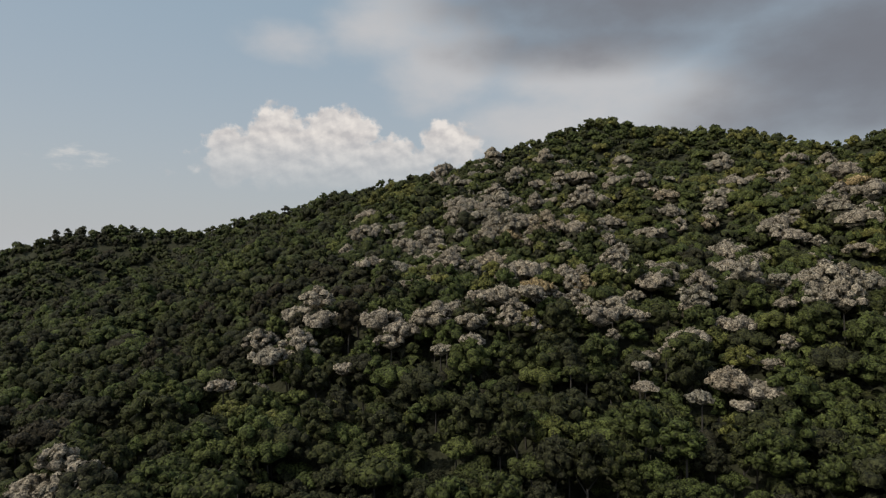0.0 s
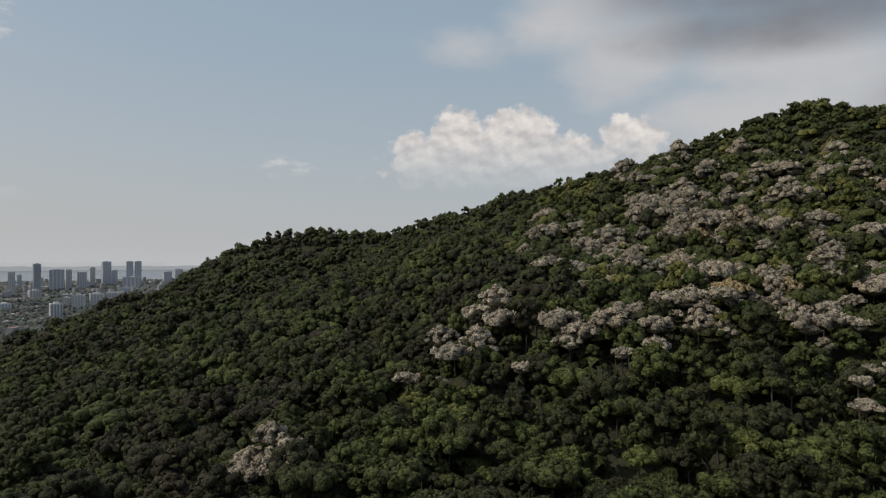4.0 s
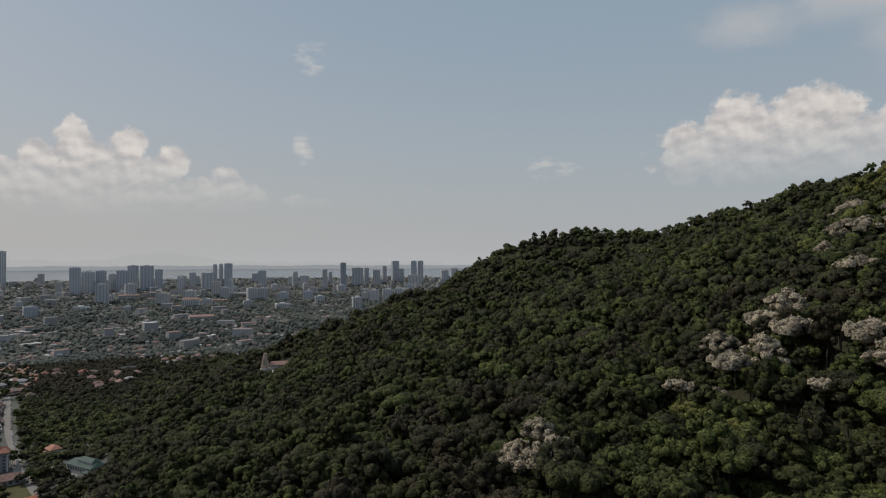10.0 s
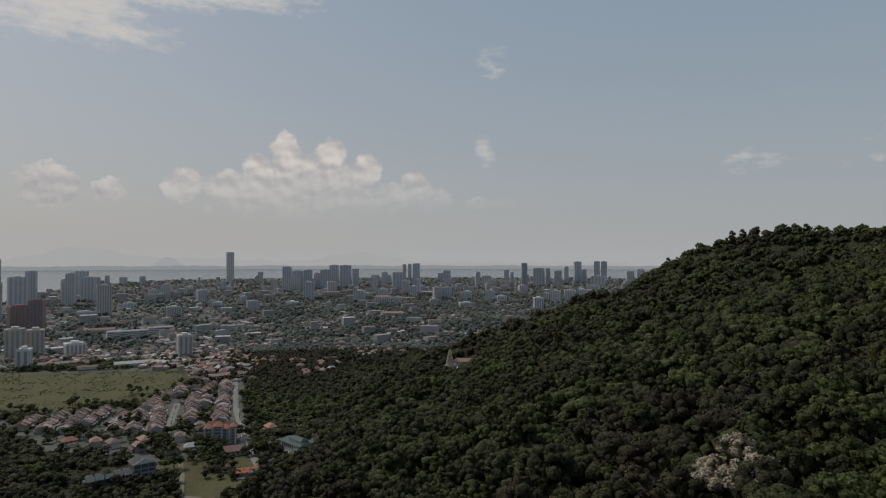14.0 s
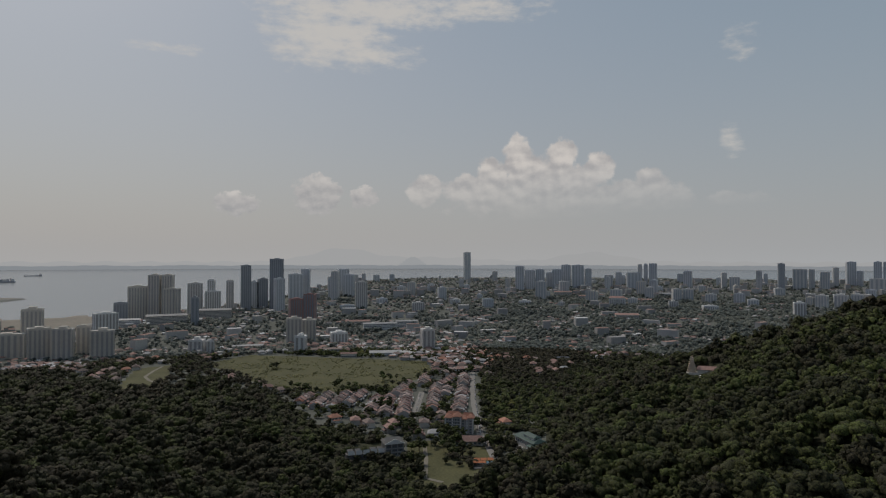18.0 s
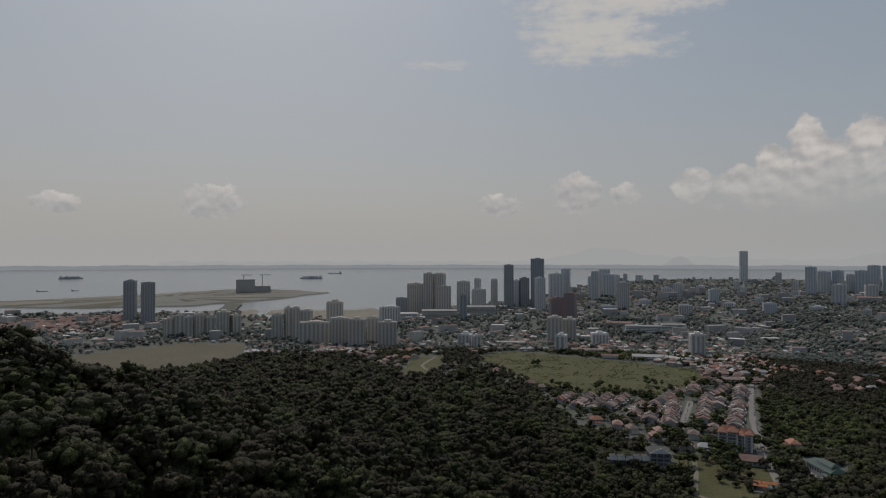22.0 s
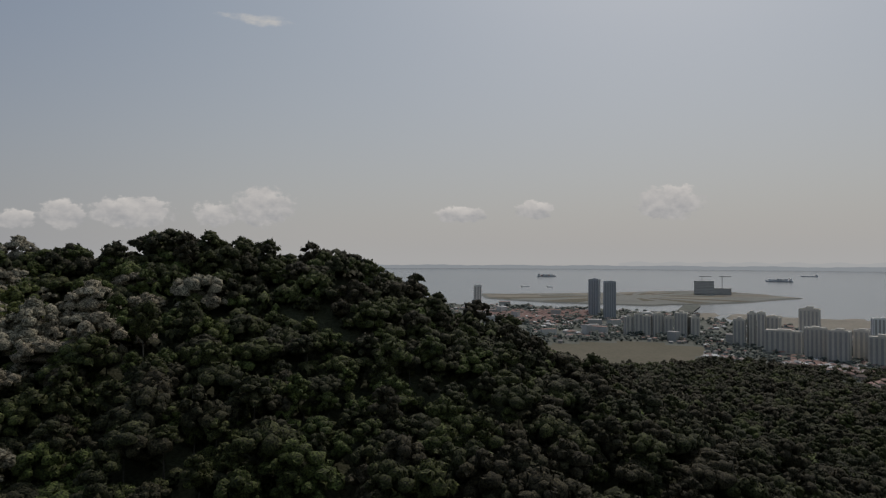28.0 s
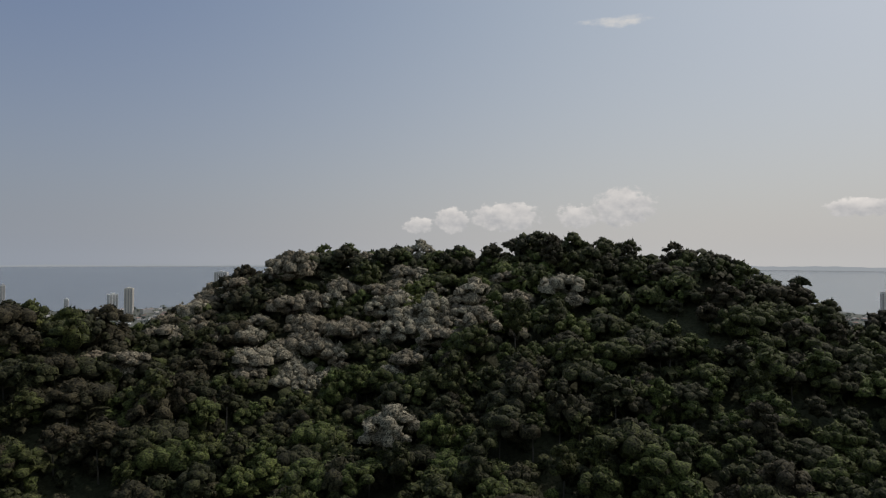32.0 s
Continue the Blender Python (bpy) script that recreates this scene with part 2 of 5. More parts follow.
# ---- materials ----
def material(name, colour, rough=0.9, vary=0.25, scale=1.0, bump=0.0, colour2=None, attr="", metal=0.0, island=0.0, each=0.0):
    m = bpy.data.materials.new(name)
    m.use_nodes = True
    n, l = m.node_tree.nodes, m.node_tree.links
    b = n["Principled BSDF"]
    b.inputs["Roughness"].default_value, b.inputs["Metallic"].default_value = rough, metal
    b.inputs["Specular IOR Level"].default_value = 0.25
    co = n.new("ShaderNodeTexCoord")
    big, fine = n.new("ShaderNodeTexNoise"), n.new("ShaderNodeTexNoise")
    big.inputs["Scale"].default_value, fine.inputs["Scale"].default_value = 0.13 / scale, 1.7 / scale
    big.inputs["Detail"].default_value, fine.inputs["Detail"].default_value = 3, 5
    ramp = n.new("ShaderNodeMix")
    ramp.data_type = "RGBA"
    c = np.array(colour)
    c2 = np.array(colour2) if colour2 else np.clip(c * (1 - 1.5 * vary), 0, 1)
    ramp.inputs[6].default_value, ramp.inputs[7].default_value = (*c2, 1), (*np.clip(c * (1 + vary), 0, 1), 1)
    add = n.new("ShaderNodeMath")
    add.operation = "MULTIPLY_ADD"
    add.inputs[1].default_value = 0.6
    sub = n.new("ShaderNodeMath")
    sub.operation = "MULTIPLY_ADD"
    sub.inputs[1].default_value, sub.inputs[2].default_value = 0.9, -0.3
    l.new(co.outputs["Object"], big.inputs[0]), l.new(co.outputs["Object"], fine.inputs[0])
    l.new(fine.outputs[0], sub.inputs[0])
    l.new(big.outputs[0], add.inputs[0]), l.new(sub.outputs[0], add.inputs[2])
    last = add.outputs[0]
    if attr:
        at = n.new("ShaderNodeAttribute")
        at.attribute_name = attr
        s2 = n.new("ShaderNodeMath")
        s2.operation = "MULTIPLY_ADD"
        s2.inputs[1].default_value = 0.9
        l.new(at.outputs["Fac"], s2.inputs[0])
        s3 = n.new("ShaderNodeMath")
        s3.operation = "MULTIPLY_ADD"
        s3.inputs[1].default_value, s3.inputs[2].default_value = 0.6, -0.25
        l.new(last, s3.inputs[0]), l.new(s3.outputs[0], s2.inputs[2])
        last = s2.outputs[0]
    if island:
        gi = n.new("ShaderNodeNewGeometry")
        s4 = n.new("ShaderNodeMath")
        s4.operation = "MULTIPLY_ADD"
        s4.inputs[1].default_value = island
        l.new(gi.outputs["Random Per Island"], s4.inputs[0]), l.new(last, s4.inputs[2])
        s5 = n.new("ShaderNodeMath")
        s5.operation = "SUBTRACT"
        s5.inputs[1].default_value = island / 2
        l.new(s4.outputs[0], s5.inputs[0])
        last = s5.outputs[0]
    if each:
        oi = n.new("ShaderNodeObjectInfo")
        s6 = n.new("ShaderNodeMath")
        s6.operation = "MULTIPLY_ADD"
        s6.inputs[1].default_value = each
        l.new(oi.outputs["Random"], s6.inputs[0]), l.new(last, s6.inputs[2])
        s7 = n.new("ShaderNodeMath")
        s7.operation = "SUBTRACT"
        s7.inputs[1].default_value = each / 2
        l.new(s6.outputs[0], s7.inputs[0])
        last = s7.outputs[0]
    ramp.clamp_factor = True
    l.new(last, ramp.inputs[0])
    l.new(ramp.outputs[2], b.inputs["Base Color"])
    if bump:
        bp = n.new("ShaderNodeBump")
        bp.inputs["Strength"].default_value, bp.inputs["Distance"].default_value = 0.9, bump
        l.new(fine.outputs[0], bp.inputs["Height"]), l.new(bp.outputs[0], b.inputs["Normal"])
    return m


M_FLOOR = material("forest_floor", (0.05, 0.052, 0.026), vary=0.5, scale=2.5, bump=1.2)
M_TOWN = material("town_ground", (0.125, 0.125, 0.108), vary=0.4, scale=30, colour2=(0.06, 0.068, 0.054))
M_GRASS = material("meadow_grass", (0.10, 0.092, 0.042), vary=0.6, scale=4, colour2=(0.03, 0.036, 0.015))
M_SAND = material("bare_earth", (0.24, 0.215, 0.175), vary=0.25, scale=20)
M_SILT = material("grey_silt", (0.20, 0.20, 0.18), vary=0.25, scale=20)
M_DRY = material("dry_field", (0.135, 0.116, 0.085), vary=0.25, scale=14, colour2=(0.07, 0.066, 0.04))


def foliage(name, stops, gain=1.0):
    """Leaves: the tint of each tree picks a hue; clumps and leaf grain vary it."""
    m = bpy.data.materials.new(name)
    m.use_nodes = True
    n, l = m.node_tree.nodes, m.node_tree.links
    b = n["Principled BSDF"]
    b.inputs["Roughness"].default_value, b.inputs["Specular IOR Level"].default_value = 0.75, 0.2
    at_ = n.new("ShaderNodeAttribute")
    at_.attribute_name = "tint"
    who = n.new("ShaderNodeObjectInfo")
    mixed = n.new("ShaderNodeMath")
    mixed.operation = "MULTIPLY_ADD"
    mixed.inputs[1].default_value = 0.12
    l.new(who.outputs["Random"], mixed.inputs[0]), l.new(at_.outputs["Fac"], mixed.inputs[2])
    ramp = n.new("ShaderNodeValToRGB")
    el_ = ramp.color_ramp.elements
    while len(el_) < len(stops):
        el_.new(0.5)
    for e, (p, c) in zip(el_, stops):
        e.position, e.color = p, (*[v * gain for v in c], 1)
    l.new(mixed.outputs[0], ramp.inputs[0])
    co, geo = n.new("ShaderNodeTexCoord"), n.new("ShaderNodeNewGeometry")
    fine, mid = n.new("ShaderNodeTexNoise"), n.new("ShaderNodeTexNoise")
    fine.inputs["Scale"].default_value, fine.inputs["Detail"].default_value = 1.5, 4
    mid.inputs["Scale"].default_value, mid.inputs["Detail"].default_value = 0.32, 2
    l.new(co.outputs["Object"], fine.inputs[0]), l.new(co.outputs["Object"], mid.inputs[0])
    last = None
    for socket, lo, hi, a, b2 in ((fine.outputs[0], 0.36, 0.64, 0.25, 1.8), (mid.outputs[0], 0.3, 0.7, 0.75, 1.25), (geo.outputs["Random Per Island"], 0, 1, 0.75, 1.25)):
        mr = n.new("ShaderNodeMapRange")
        for k, v in zip((1, 2, 3, 4), (lo, hi, a, b2)):
            mr.inputs[k].default_value = v
        l.new(socket, mr.inputs[0])
        if last is None:
            last = mr.outputs[0]
        else:
            mu = n.new("ShaderNodeMath")
            mu.operation = "MULTIPLY"
            l.new(last, mu.inputs[0]), l.new(mr.outputs[0], mu.inputs[1])
            last = mu.outputs[0]
    sc_ = n.new("ShaderNodeVectorMath")
    sc_.operation = "SCALE"
    l.new(ramp.outputs[0], sc_.inputs[0]), l.new(last, sc_.inputs[3])
    l.new(sc_.outputs[0], b.inputs["Base Color"])
    bp = n.new("ShaderNodeBump")
    bp.inputs["Strength"].default_value, bp.inputs["Distance"].default_value = 1.0, 0.7
    l.new(fine.outputs[0], bp.inputs["Height"]), l.new(bp.outputs[0], b.inputs["Normal"])
    return m


# Low stops, dark and brownish, imitate shade and backlit haze by colour.
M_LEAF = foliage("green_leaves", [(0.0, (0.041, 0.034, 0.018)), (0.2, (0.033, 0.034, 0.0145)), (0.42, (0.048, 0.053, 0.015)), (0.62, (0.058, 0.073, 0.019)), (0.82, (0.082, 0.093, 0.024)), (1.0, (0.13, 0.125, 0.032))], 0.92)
M_GREY = foliage("grey_blossom", [(0.0, (0.135, 0.11, 0.076)), (0.3, (0.19, 0.172, 0.125)), (0.55, (0.245, 0.21, 0.15)), (0.75, (0.21, 0.18, 0.132)), (1.0, (0.27, 0.20, 0.095))], 1.08)
# Paler, greyer leaf colours standing in for haze over the far plain.
M_PARK = foliage("hazed_town_foliage", [(0.0, (0.060, 0.071, 0.063)), (0.5, (0.095, 0.108, 0.094)), (1.0, (0.14, 0.147, 0.12))])
M_SCRUB = foliage("olive_scrub", [(0.0, (0.085, 0.085, 0.036)), (0.5, (0.12, 0.122, 0.045)), (1.0, (0.17, 0.155, 0.065))])
M_BARK = material("pale_bark", (0.10, 0.09, 0.075), vary=0.3, scale=0.5)
M_WATER = material("sea_water", (0.20, 0.215, 0.22), rough=0.25, vary=0.15, scale=200)
M_WATER.node_tree.nodes["Principled BSDF"].inputs["Specular IOR Level"].default_value = 0.5
M_ROAD = material("bleached_asphalt", (0.26, 0.245, 0.225), vary=0.2, scale=6)
M_PATH = material("pale_path", (0.22, 0.20, 0.16), vary=0.2, scale=3)
# Tower colours lifted paler to stand in for distance haze.
PALE = material("pale_concrete", (0.66, 0.64, 0.615), vary=0.12, scale=9)
WHITE = material("white_render", (0.74, 0.73, 0.71), vary=0.1, scale=9)
CREAM = material("cream_render", (0.64, 0.60, 0.54), vary=0.12, scale=9)
M_TEMPLE = material("weathered_ochre_stone", (0.68, 0.55, 0.42), vary=0.25, scale=2)
BEIGE = material("beige_render", (0.60, 0.56, 0.50), vary=0.12, scale=9)
# Dark cladding lifted to mid grey: haze put into the base colour.
DARK = material("hazed_dark_cladding", (0.38, 0.395, 0.42), rough=0.4, vary=0.15, scale=9)
# Blue-grey tone imitates haze over the far blocks, put in the colour.
BLUE = material("hazed_blue_grey_cladding", (0.60, 0.612, 0.63), rough=0.5, vary=0.12, scale=9)
RED = material("red_brown_cladding", (0.36, 0.23, 0.21), vary=0.15, scale=9)
# Window colour of the dark and red blocks, with haze mixed in.
M_HAZEGLASS = material("hazed_glazing", (0.27, 0.285, 0.305), rough=0.3, vary=0.2, scale=3)
M_GLASS = material("shaded_window", (0.15, 0.165, 0.185), rough=0.2, vary=0.3, scale=3)
# Far windows: glass colour made paler in place of haze.
M_HAZED = material("hazed_window_bands", (0.44, 0.455, 0.47), rough=0.4, vary=0.2, scale=3)
# Shade of recesses, lightened for haze, both put in the base colour.
M_RECESS = material("shaded_balconies", (0.40, 0.385, 0.37), vary=0.3, scale=3)
M_TILE = material("terracotta_tiles", (0.35, 0.225, 0.19), vary=0.25, scale=2.5, colour2=(0.15, 0.10, 0.088), each=0.7)
M_TILE_P = material("faded_pink_tiles", (0.46, 0.36, 0.325), vary=0.2, scale=2.5, colour2=(0.24, 0.18, 0.16), each=0.6)
# Wall tone raised to imitate haze, besides its random weathering.
M_WALLS = material("weathered_walls", (0.44, 0.43, 0.415), vary=0.2, scale=6, island=0.8)
M_STAINED = material("stained_grey_concrete", (0.17, 0.165, 0.155), vary=0.25, scale=4)
M_HOUSE = material("house_render", (0.42, 0.40, 0.375), vary=0.2, scale=5)
M_TILE_B = material("brown_tiles", (0.26, 0.20, 0.175), vary=0.25, scale=2.5, colour2=(0.10, 0.08, 0.07), each=0.6)
M_TILE_O = material("orange_tiles", (0.40, 0.205, 0.145), vary=0.25, scale=2.5, each=0.5)
M_TIN = material("grey_sheet_roof", (0.36, 0.355, 0.35), rough=0.5, vary=0.2, scale=4, each=0.5)
M_ROOFS = material("mixed_roofs", (0.34, 0.25, 0.215), vary=0.2, scale=6)
rn = M_ROOFS.node_tree.nodes
pick = rn.new("ShaderNodeValToRGB")
tones = [(0.0, (0.19, 0.135, 0.115)), (0.22, (0.28, 0.18, 0.15)), (0.45, (0.36, 0.25, 0.215)), (0.62, (0.29, 0.28, 0.275)), (0.82, (0.42, 0.39, 0.37)), (0.95, (0.68, 0.67, 0.66))]
while len(pick.color_ramp.elements) < len(tones):
    pick.color_ramp.elements.new(0.5)
for e, (p, c) in zip(pick.color_ramp.elements, tones):
    e.position, e.color = p, (*c, 1)
M_ROOFS.node_tree.links.new(rn.new("ShaderNodeNewGeometry").outputs["Random Per Island"], pick.inputs[0])
M_ROOFS.node_tree.links.new(pick.outputs[0], rn["Principled BSDF"].inputs["Base Color"])
M_CANOPY = material("orange_canvas", (0.52, 0.20, 0.10), vary=0.15, scale=3)
M_GREENROOF = material("green_roof", (0.05, 0.088, 0.075), rough=0.5, vary=0.2, scale=4)
M_BLUEROOF = material("blue_canopy", (0.12, 0.21, 0.27), vary=0.15, scale=4)
M_STEEL = material("dark_steel", (0.06, 0.065, 0.075), rough=0.5, vary=0.2, scale=4)


def mesh_object(name, verts, faces, mats, index=None, smooth=False, parent=None, label="", attr=None):
    """One mesh from arrays; faces: an (n, 3) or (n, 4) array."""
    me = bpy.data.meshes.new(name)
    faces = np.asarray(faces)
    n, k = faces.shape
    me.vertices.add(len(verts))
    me.vertices.foreach_set("co", np.asarray(verts, np.float32).ravel())
    me.loops.add(n * k)
    me.loops.foreach_set("vertex_index", faces.astype(np.int32).ravel())
    me.polygons.add(n)
    me.polygons.foreach_set("loop_start", np.arange(0, n * k, k, dtype=np.int32))
    for m in mats:
        me.materials.append(m)
    if index is not None:
        me.polygons.foreach_set("material_index", np.asarray(index, np.int32))
    me.polygons.foreach_set("use_smooth", np.full(n, smooth))
    if attr is not None:
        a = me.attributes.new("tint", "FLOAT", "POINT")
        a.data.foreach_set("value", np.asarray(attr, np.float32))
    me.update(calc_edges=True)
    ob = new(name, me)
    if parent is not None:
        ob.parent = parent
    if label:
        tagged(ob, label)
    return ob


# ---- ground and sea ----
MEADOW = [(98.1, 1209), (94.2, 1297), (87.1, 1225), (78.9, 1171), (77.9, 1046), (82.5, 916), (87.1, 911), (92.2, 928)]
FIELD = [(131.5, 1395), (127.5, 1484), (122.4, 1515), (117.9, 1472), (118.3, 1247), (123.4, 1149), (130, 1150)]
CLEARING = [(79.9, 650), (77.6, 650), (77.6, 574), (74.0, 543), (72.0, 505), (78.8, 503)]
PARK = [(105.0, 988), (103.2, 1211), (100.5, 1224), (100.9, 1079), (103.2, 976)]
SAND = [(118.5, 2420), (110.5, 2400), (104.3, 2500), (104.0, 1900), (109.5, 1990), (118.0, 2150)]
ISLAND = [(137.3, 3396), (130.5, 3521), (123.5, 3786), (118.3, 4161), (113.2, 3821), (110.9, 3587), (115.2, 3041), (122.4, 2717), (130.5, 2792), (136.8, 3061)]


def inside(a, r, poly):
    """Whether azimuths and distances lie in a polygon of the plan."""
    a, r = np.asarray(a, float), np.asarray(r, float)
    odd = np.zeros(a.shape, bool)
    for (a0, r0), (a1, r1) in zip(poly, poly[1:] + poly[:1]):
        if a0 != a1:
            odd ^= ((a0 > a) != (a1 > a)) & (r < (r1 - r0) * (a - a0) / (a1 - a0) + r0)
    return odd


def coast(a):
    """True distance of the shore by azimuth."""
    return np.interp(a, [-60, 30, 60, 75, 80, 86, 90, 92, 95, 103, 109, 123, 130, 137, 145, 190, 230, 260], [6800, 6800, 6700, 6600, 6300, 5400, 3700, 3100, 2750, 2450, 2420, 2440, 2560, 2690, 2700, 2550, 2600, 2600])


def forest_edge(a):
    a = np.where(np.asarray(a) > 180, 180, a)
    return np.interp(a, [-180, -40, 30, 50, 56, 62, 65.5, 67, 68, 70.6, 72.5, 75.8, 78, 80, 82, 84, 89, 92, 95, 98, 104, 110, 118, 125, 140, 180], [1300, 1300, 1300, 1300, 1270, 1240, 1150, 900, 640, 600, 560, 535, 520, 590, 650, 690, 740, 900, 960, 1050, 1000, 1250, 1280, 1150, 1100, 900])


AZ = np.concatenate([np.arange(-180, -48, 3.0), np.arange(-48, 68, 0.8), np.arange(68, 106, 0.25), np.arange(106, 180, 0.8)])
RT = np.concatenate([np.arange(0.0, 480, 11.0), np.arange(480, 1300, 6.0), 1300 * (13200 / 1300) ** np.linspace(0, 1, 90)])
ga, gr = np.meshgrid(np.radians(AZ), spread(RT), indexing="ij")
gx, gy = -np.sin(ga) * gr, np.cos(ga) * gr
gz = height(gx, gy)
deg = np.where(np.degrees(ga) < -100, np.degrees(ga) + 360, np.degrees(ga))
gt = np.broadcast_to(RT, gx.shape)
ragged = 1 + 0.012 * np.sin(deg * 2.3) + 0.008 * np.sin(deg * 5.1 + 1)
wet = gt > coast(deg) * ragged
gz = np.where(wet, gz - 26, gz)
na, nr = gx.shape
i, j = np.meshgrid(np.arange(na), np.arange(nr - 1), indexing="ij")
quads = np.stack([i * nr + j, i * nr + j + 1, (i + 1) % na * nr + j + 1, (i + 1) % na * nr + j], -1).reshape(-1, 4)[:, ::-1]
fa, fr = deg[i, j].ravel() + 0.12, np.sqrt(RT[j] * RT[j + 1]).ravel()
kind = np.where(fr < forest_edge(fa), 0, 1)
YARD = [(80.5, 662), (72.2, 662), (71.6, 540), (80.5, 540)]
for poly, k in ((YARD, 2), (MEADOW, 2), (PARK, 2), (CLEARING, 2), (FIELD, 4), (SAND, 3)):
    kind = np.where(inside(fa, fr, poly), k, kind)
ground = tagged(mesh_object("ground", np.stack([gx, gy, gz], -1).reshape(-1, 3), quads, [M_FLOOR, M_TOWN, M_GRASS, M_SAND, M_DRY], kind, True), "wooded hills running down to a built-up plain", "ground", kind="structure")

sr = 1900 * (13200 / 1900) ** np.linspace(0, 1, 60)
sa, sd = np.meshgrid(np.radians(np.arange(-60, 262, 2.0)), sr, indexing="ij")
ss = spread(sd)
sz = EYE * (1 - ss / sd) - 3 * ss / sd
sv = np.stack([-np.sin(sa) * ss, np.cos(sa) * ss, sz], -1).reshape(-1, 3)
na, nr = sa.shape
i, j = np.meshgrid(np.arange(na - 1), np.arange(nr - 1), indexing="ij")
sq = np.stack([i * nr + j, i * nr + j + 1, (i + 1) * nr + j + 1, (i + 1) * nr + j], -1).reshape(-1, 4)[:, ::-1]
tagged(mesh_object("water", sv, sq, [M_WATER], None, True), "calm grey sea strait with pale glare", "sea", kind="structure")


# Self-lit colour for the far strips; no lamp is meant.
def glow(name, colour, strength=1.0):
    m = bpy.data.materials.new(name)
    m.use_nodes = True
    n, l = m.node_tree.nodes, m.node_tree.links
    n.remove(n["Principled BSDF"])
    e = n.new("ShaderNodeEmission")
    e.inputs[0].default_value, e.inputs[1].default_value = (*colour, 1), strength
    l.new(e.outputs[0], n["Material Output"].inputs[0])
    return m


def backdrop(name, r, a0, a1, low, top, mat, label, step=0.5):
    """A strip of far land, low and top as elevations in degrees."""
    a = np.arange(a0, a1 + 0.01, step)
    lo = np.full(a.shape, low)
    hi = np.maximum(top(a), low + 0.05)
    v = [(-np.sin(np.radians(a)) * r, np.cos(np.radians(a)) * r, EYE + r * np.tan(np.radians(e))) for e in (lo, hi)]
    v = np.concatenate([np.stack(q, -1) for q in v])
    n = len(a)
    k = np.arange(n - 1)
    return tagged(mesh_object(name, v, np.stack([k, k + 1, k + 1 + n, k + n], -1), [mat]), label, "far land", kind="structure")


# Far land seen through haze: the haze is painted into the emission colours.
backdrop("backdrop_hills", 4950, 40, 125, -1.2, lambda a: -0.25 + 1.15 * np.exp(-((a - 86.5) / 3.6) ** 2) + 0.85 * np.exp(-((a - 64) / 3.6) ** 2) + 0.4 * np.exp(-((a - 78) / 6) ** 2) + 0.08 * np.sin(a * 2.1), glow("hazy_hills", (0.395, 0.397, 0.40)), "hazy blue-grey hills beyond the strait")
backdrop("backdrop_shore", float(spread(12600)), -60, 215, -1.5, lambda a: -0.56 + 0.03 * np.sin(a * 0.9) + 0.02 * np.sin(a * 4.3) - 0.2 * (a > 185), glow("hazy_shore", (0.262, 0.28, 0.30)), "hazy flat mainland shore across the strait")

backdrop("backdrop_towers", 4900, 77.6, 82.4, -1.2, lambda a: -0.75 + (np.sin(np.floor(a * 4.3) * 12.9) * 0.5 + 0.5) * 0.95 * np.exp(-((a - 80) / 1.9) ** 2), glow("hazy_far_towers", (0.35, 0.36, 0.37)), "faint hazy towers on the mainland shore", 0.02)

# reclaimed land in the strait
pts = []
for (a0, r0), (a1, r1) in zip(ISLAND, ISLAND[1:] + ISLAND[:1]):
    for f in (0.0, 0.25, 0.5, 0.75):
        pts.append((a0 + f * (a1 - a0) + random.uniform(-0.2, 0.2), r0 + f * (r1 - r0) + random.uniform(-40, 40)))
mid_a, mid_r = 124.0, 3300
rings = []
for f, up in ((1.0, -4), (0.97, 2), (0.6, 2.5), (0.25, 2.5)):
    rings.append([place(mid_a + f * (a - mid_a), mid_r + f * (r - mid_r), up)[0] for a, r in pts])
n = len(pts)
verts = [tuple(p) for ring in rings for p in ring]
faces = [(k * n + q, k * n + (q + 1) % n, (k + 1) * n + (q + 1) % n, (k + 1) * n + q) for k in range(3) for q in range(n)]
me = bpy.data.meshes.new("reclaimed_land")
me.from_pydata(verts, [], faces + [tuple(range(3 * n, 4 * n))])
me.materials.append(M_DRY), me.materials.append(M_SAND), me.materials.append(M_SILT)
for f in me.polygons:
    f.material_index = random.choice((0, 2, 2, 2, 1)) if f.index >= n else 2
tagged(new("reclaimed_land", me), "flat sandy reclaimed island with scrub in the strait", "island", kind="structure")


# ---- solids ----
def box(x0, x1, y0, y1, z0, z1):
    v = [(x0, y0, z0), (x1, y0, z0), (x1, y1, z0), (x0, y1, z0), (x0, y0, z1), (x1, y0, z1), (x1, y1, z1), (x0, y1, z1)]
    return v, [(3, 2, 1, 0), (4, 5, 6, 7), (0, 1, 5, 4), (1, 2, 6, 5), (2, 3, 7, 6), (3, 0, 4, 7)]


def gable(x0, x1, y0, y1, z0, z1, hip=0.0, thick=0.25):
    """A pitched roof with its ridge along x, drawn in at both ends by hip, with thickness."""
    ym = (y0 + y1) / 2
    v = []
    for d in (0, -thick):
        v += [(x0, y0, z0 + d), (x1, y0, z0 + d), (x1, y1, z0 + d), (x0, y1, z0 + d), (x0 + hip, ym, z1 + d), (x1 - hip, ym, z1 + d)]
    top = [(0, 1, 5, 4), (2, 3, 4, 5), (1, 2, 5), (3, 0, 4)]
    return v, top + [tuple(k + 6 for k in f[::-1]) for f in top[: 2 if not hip else 4]] + [(0, 6, 7, 1), (1, 7, 8, 2), (2, 8, 9, 3), (3, 9, 6, 0)]


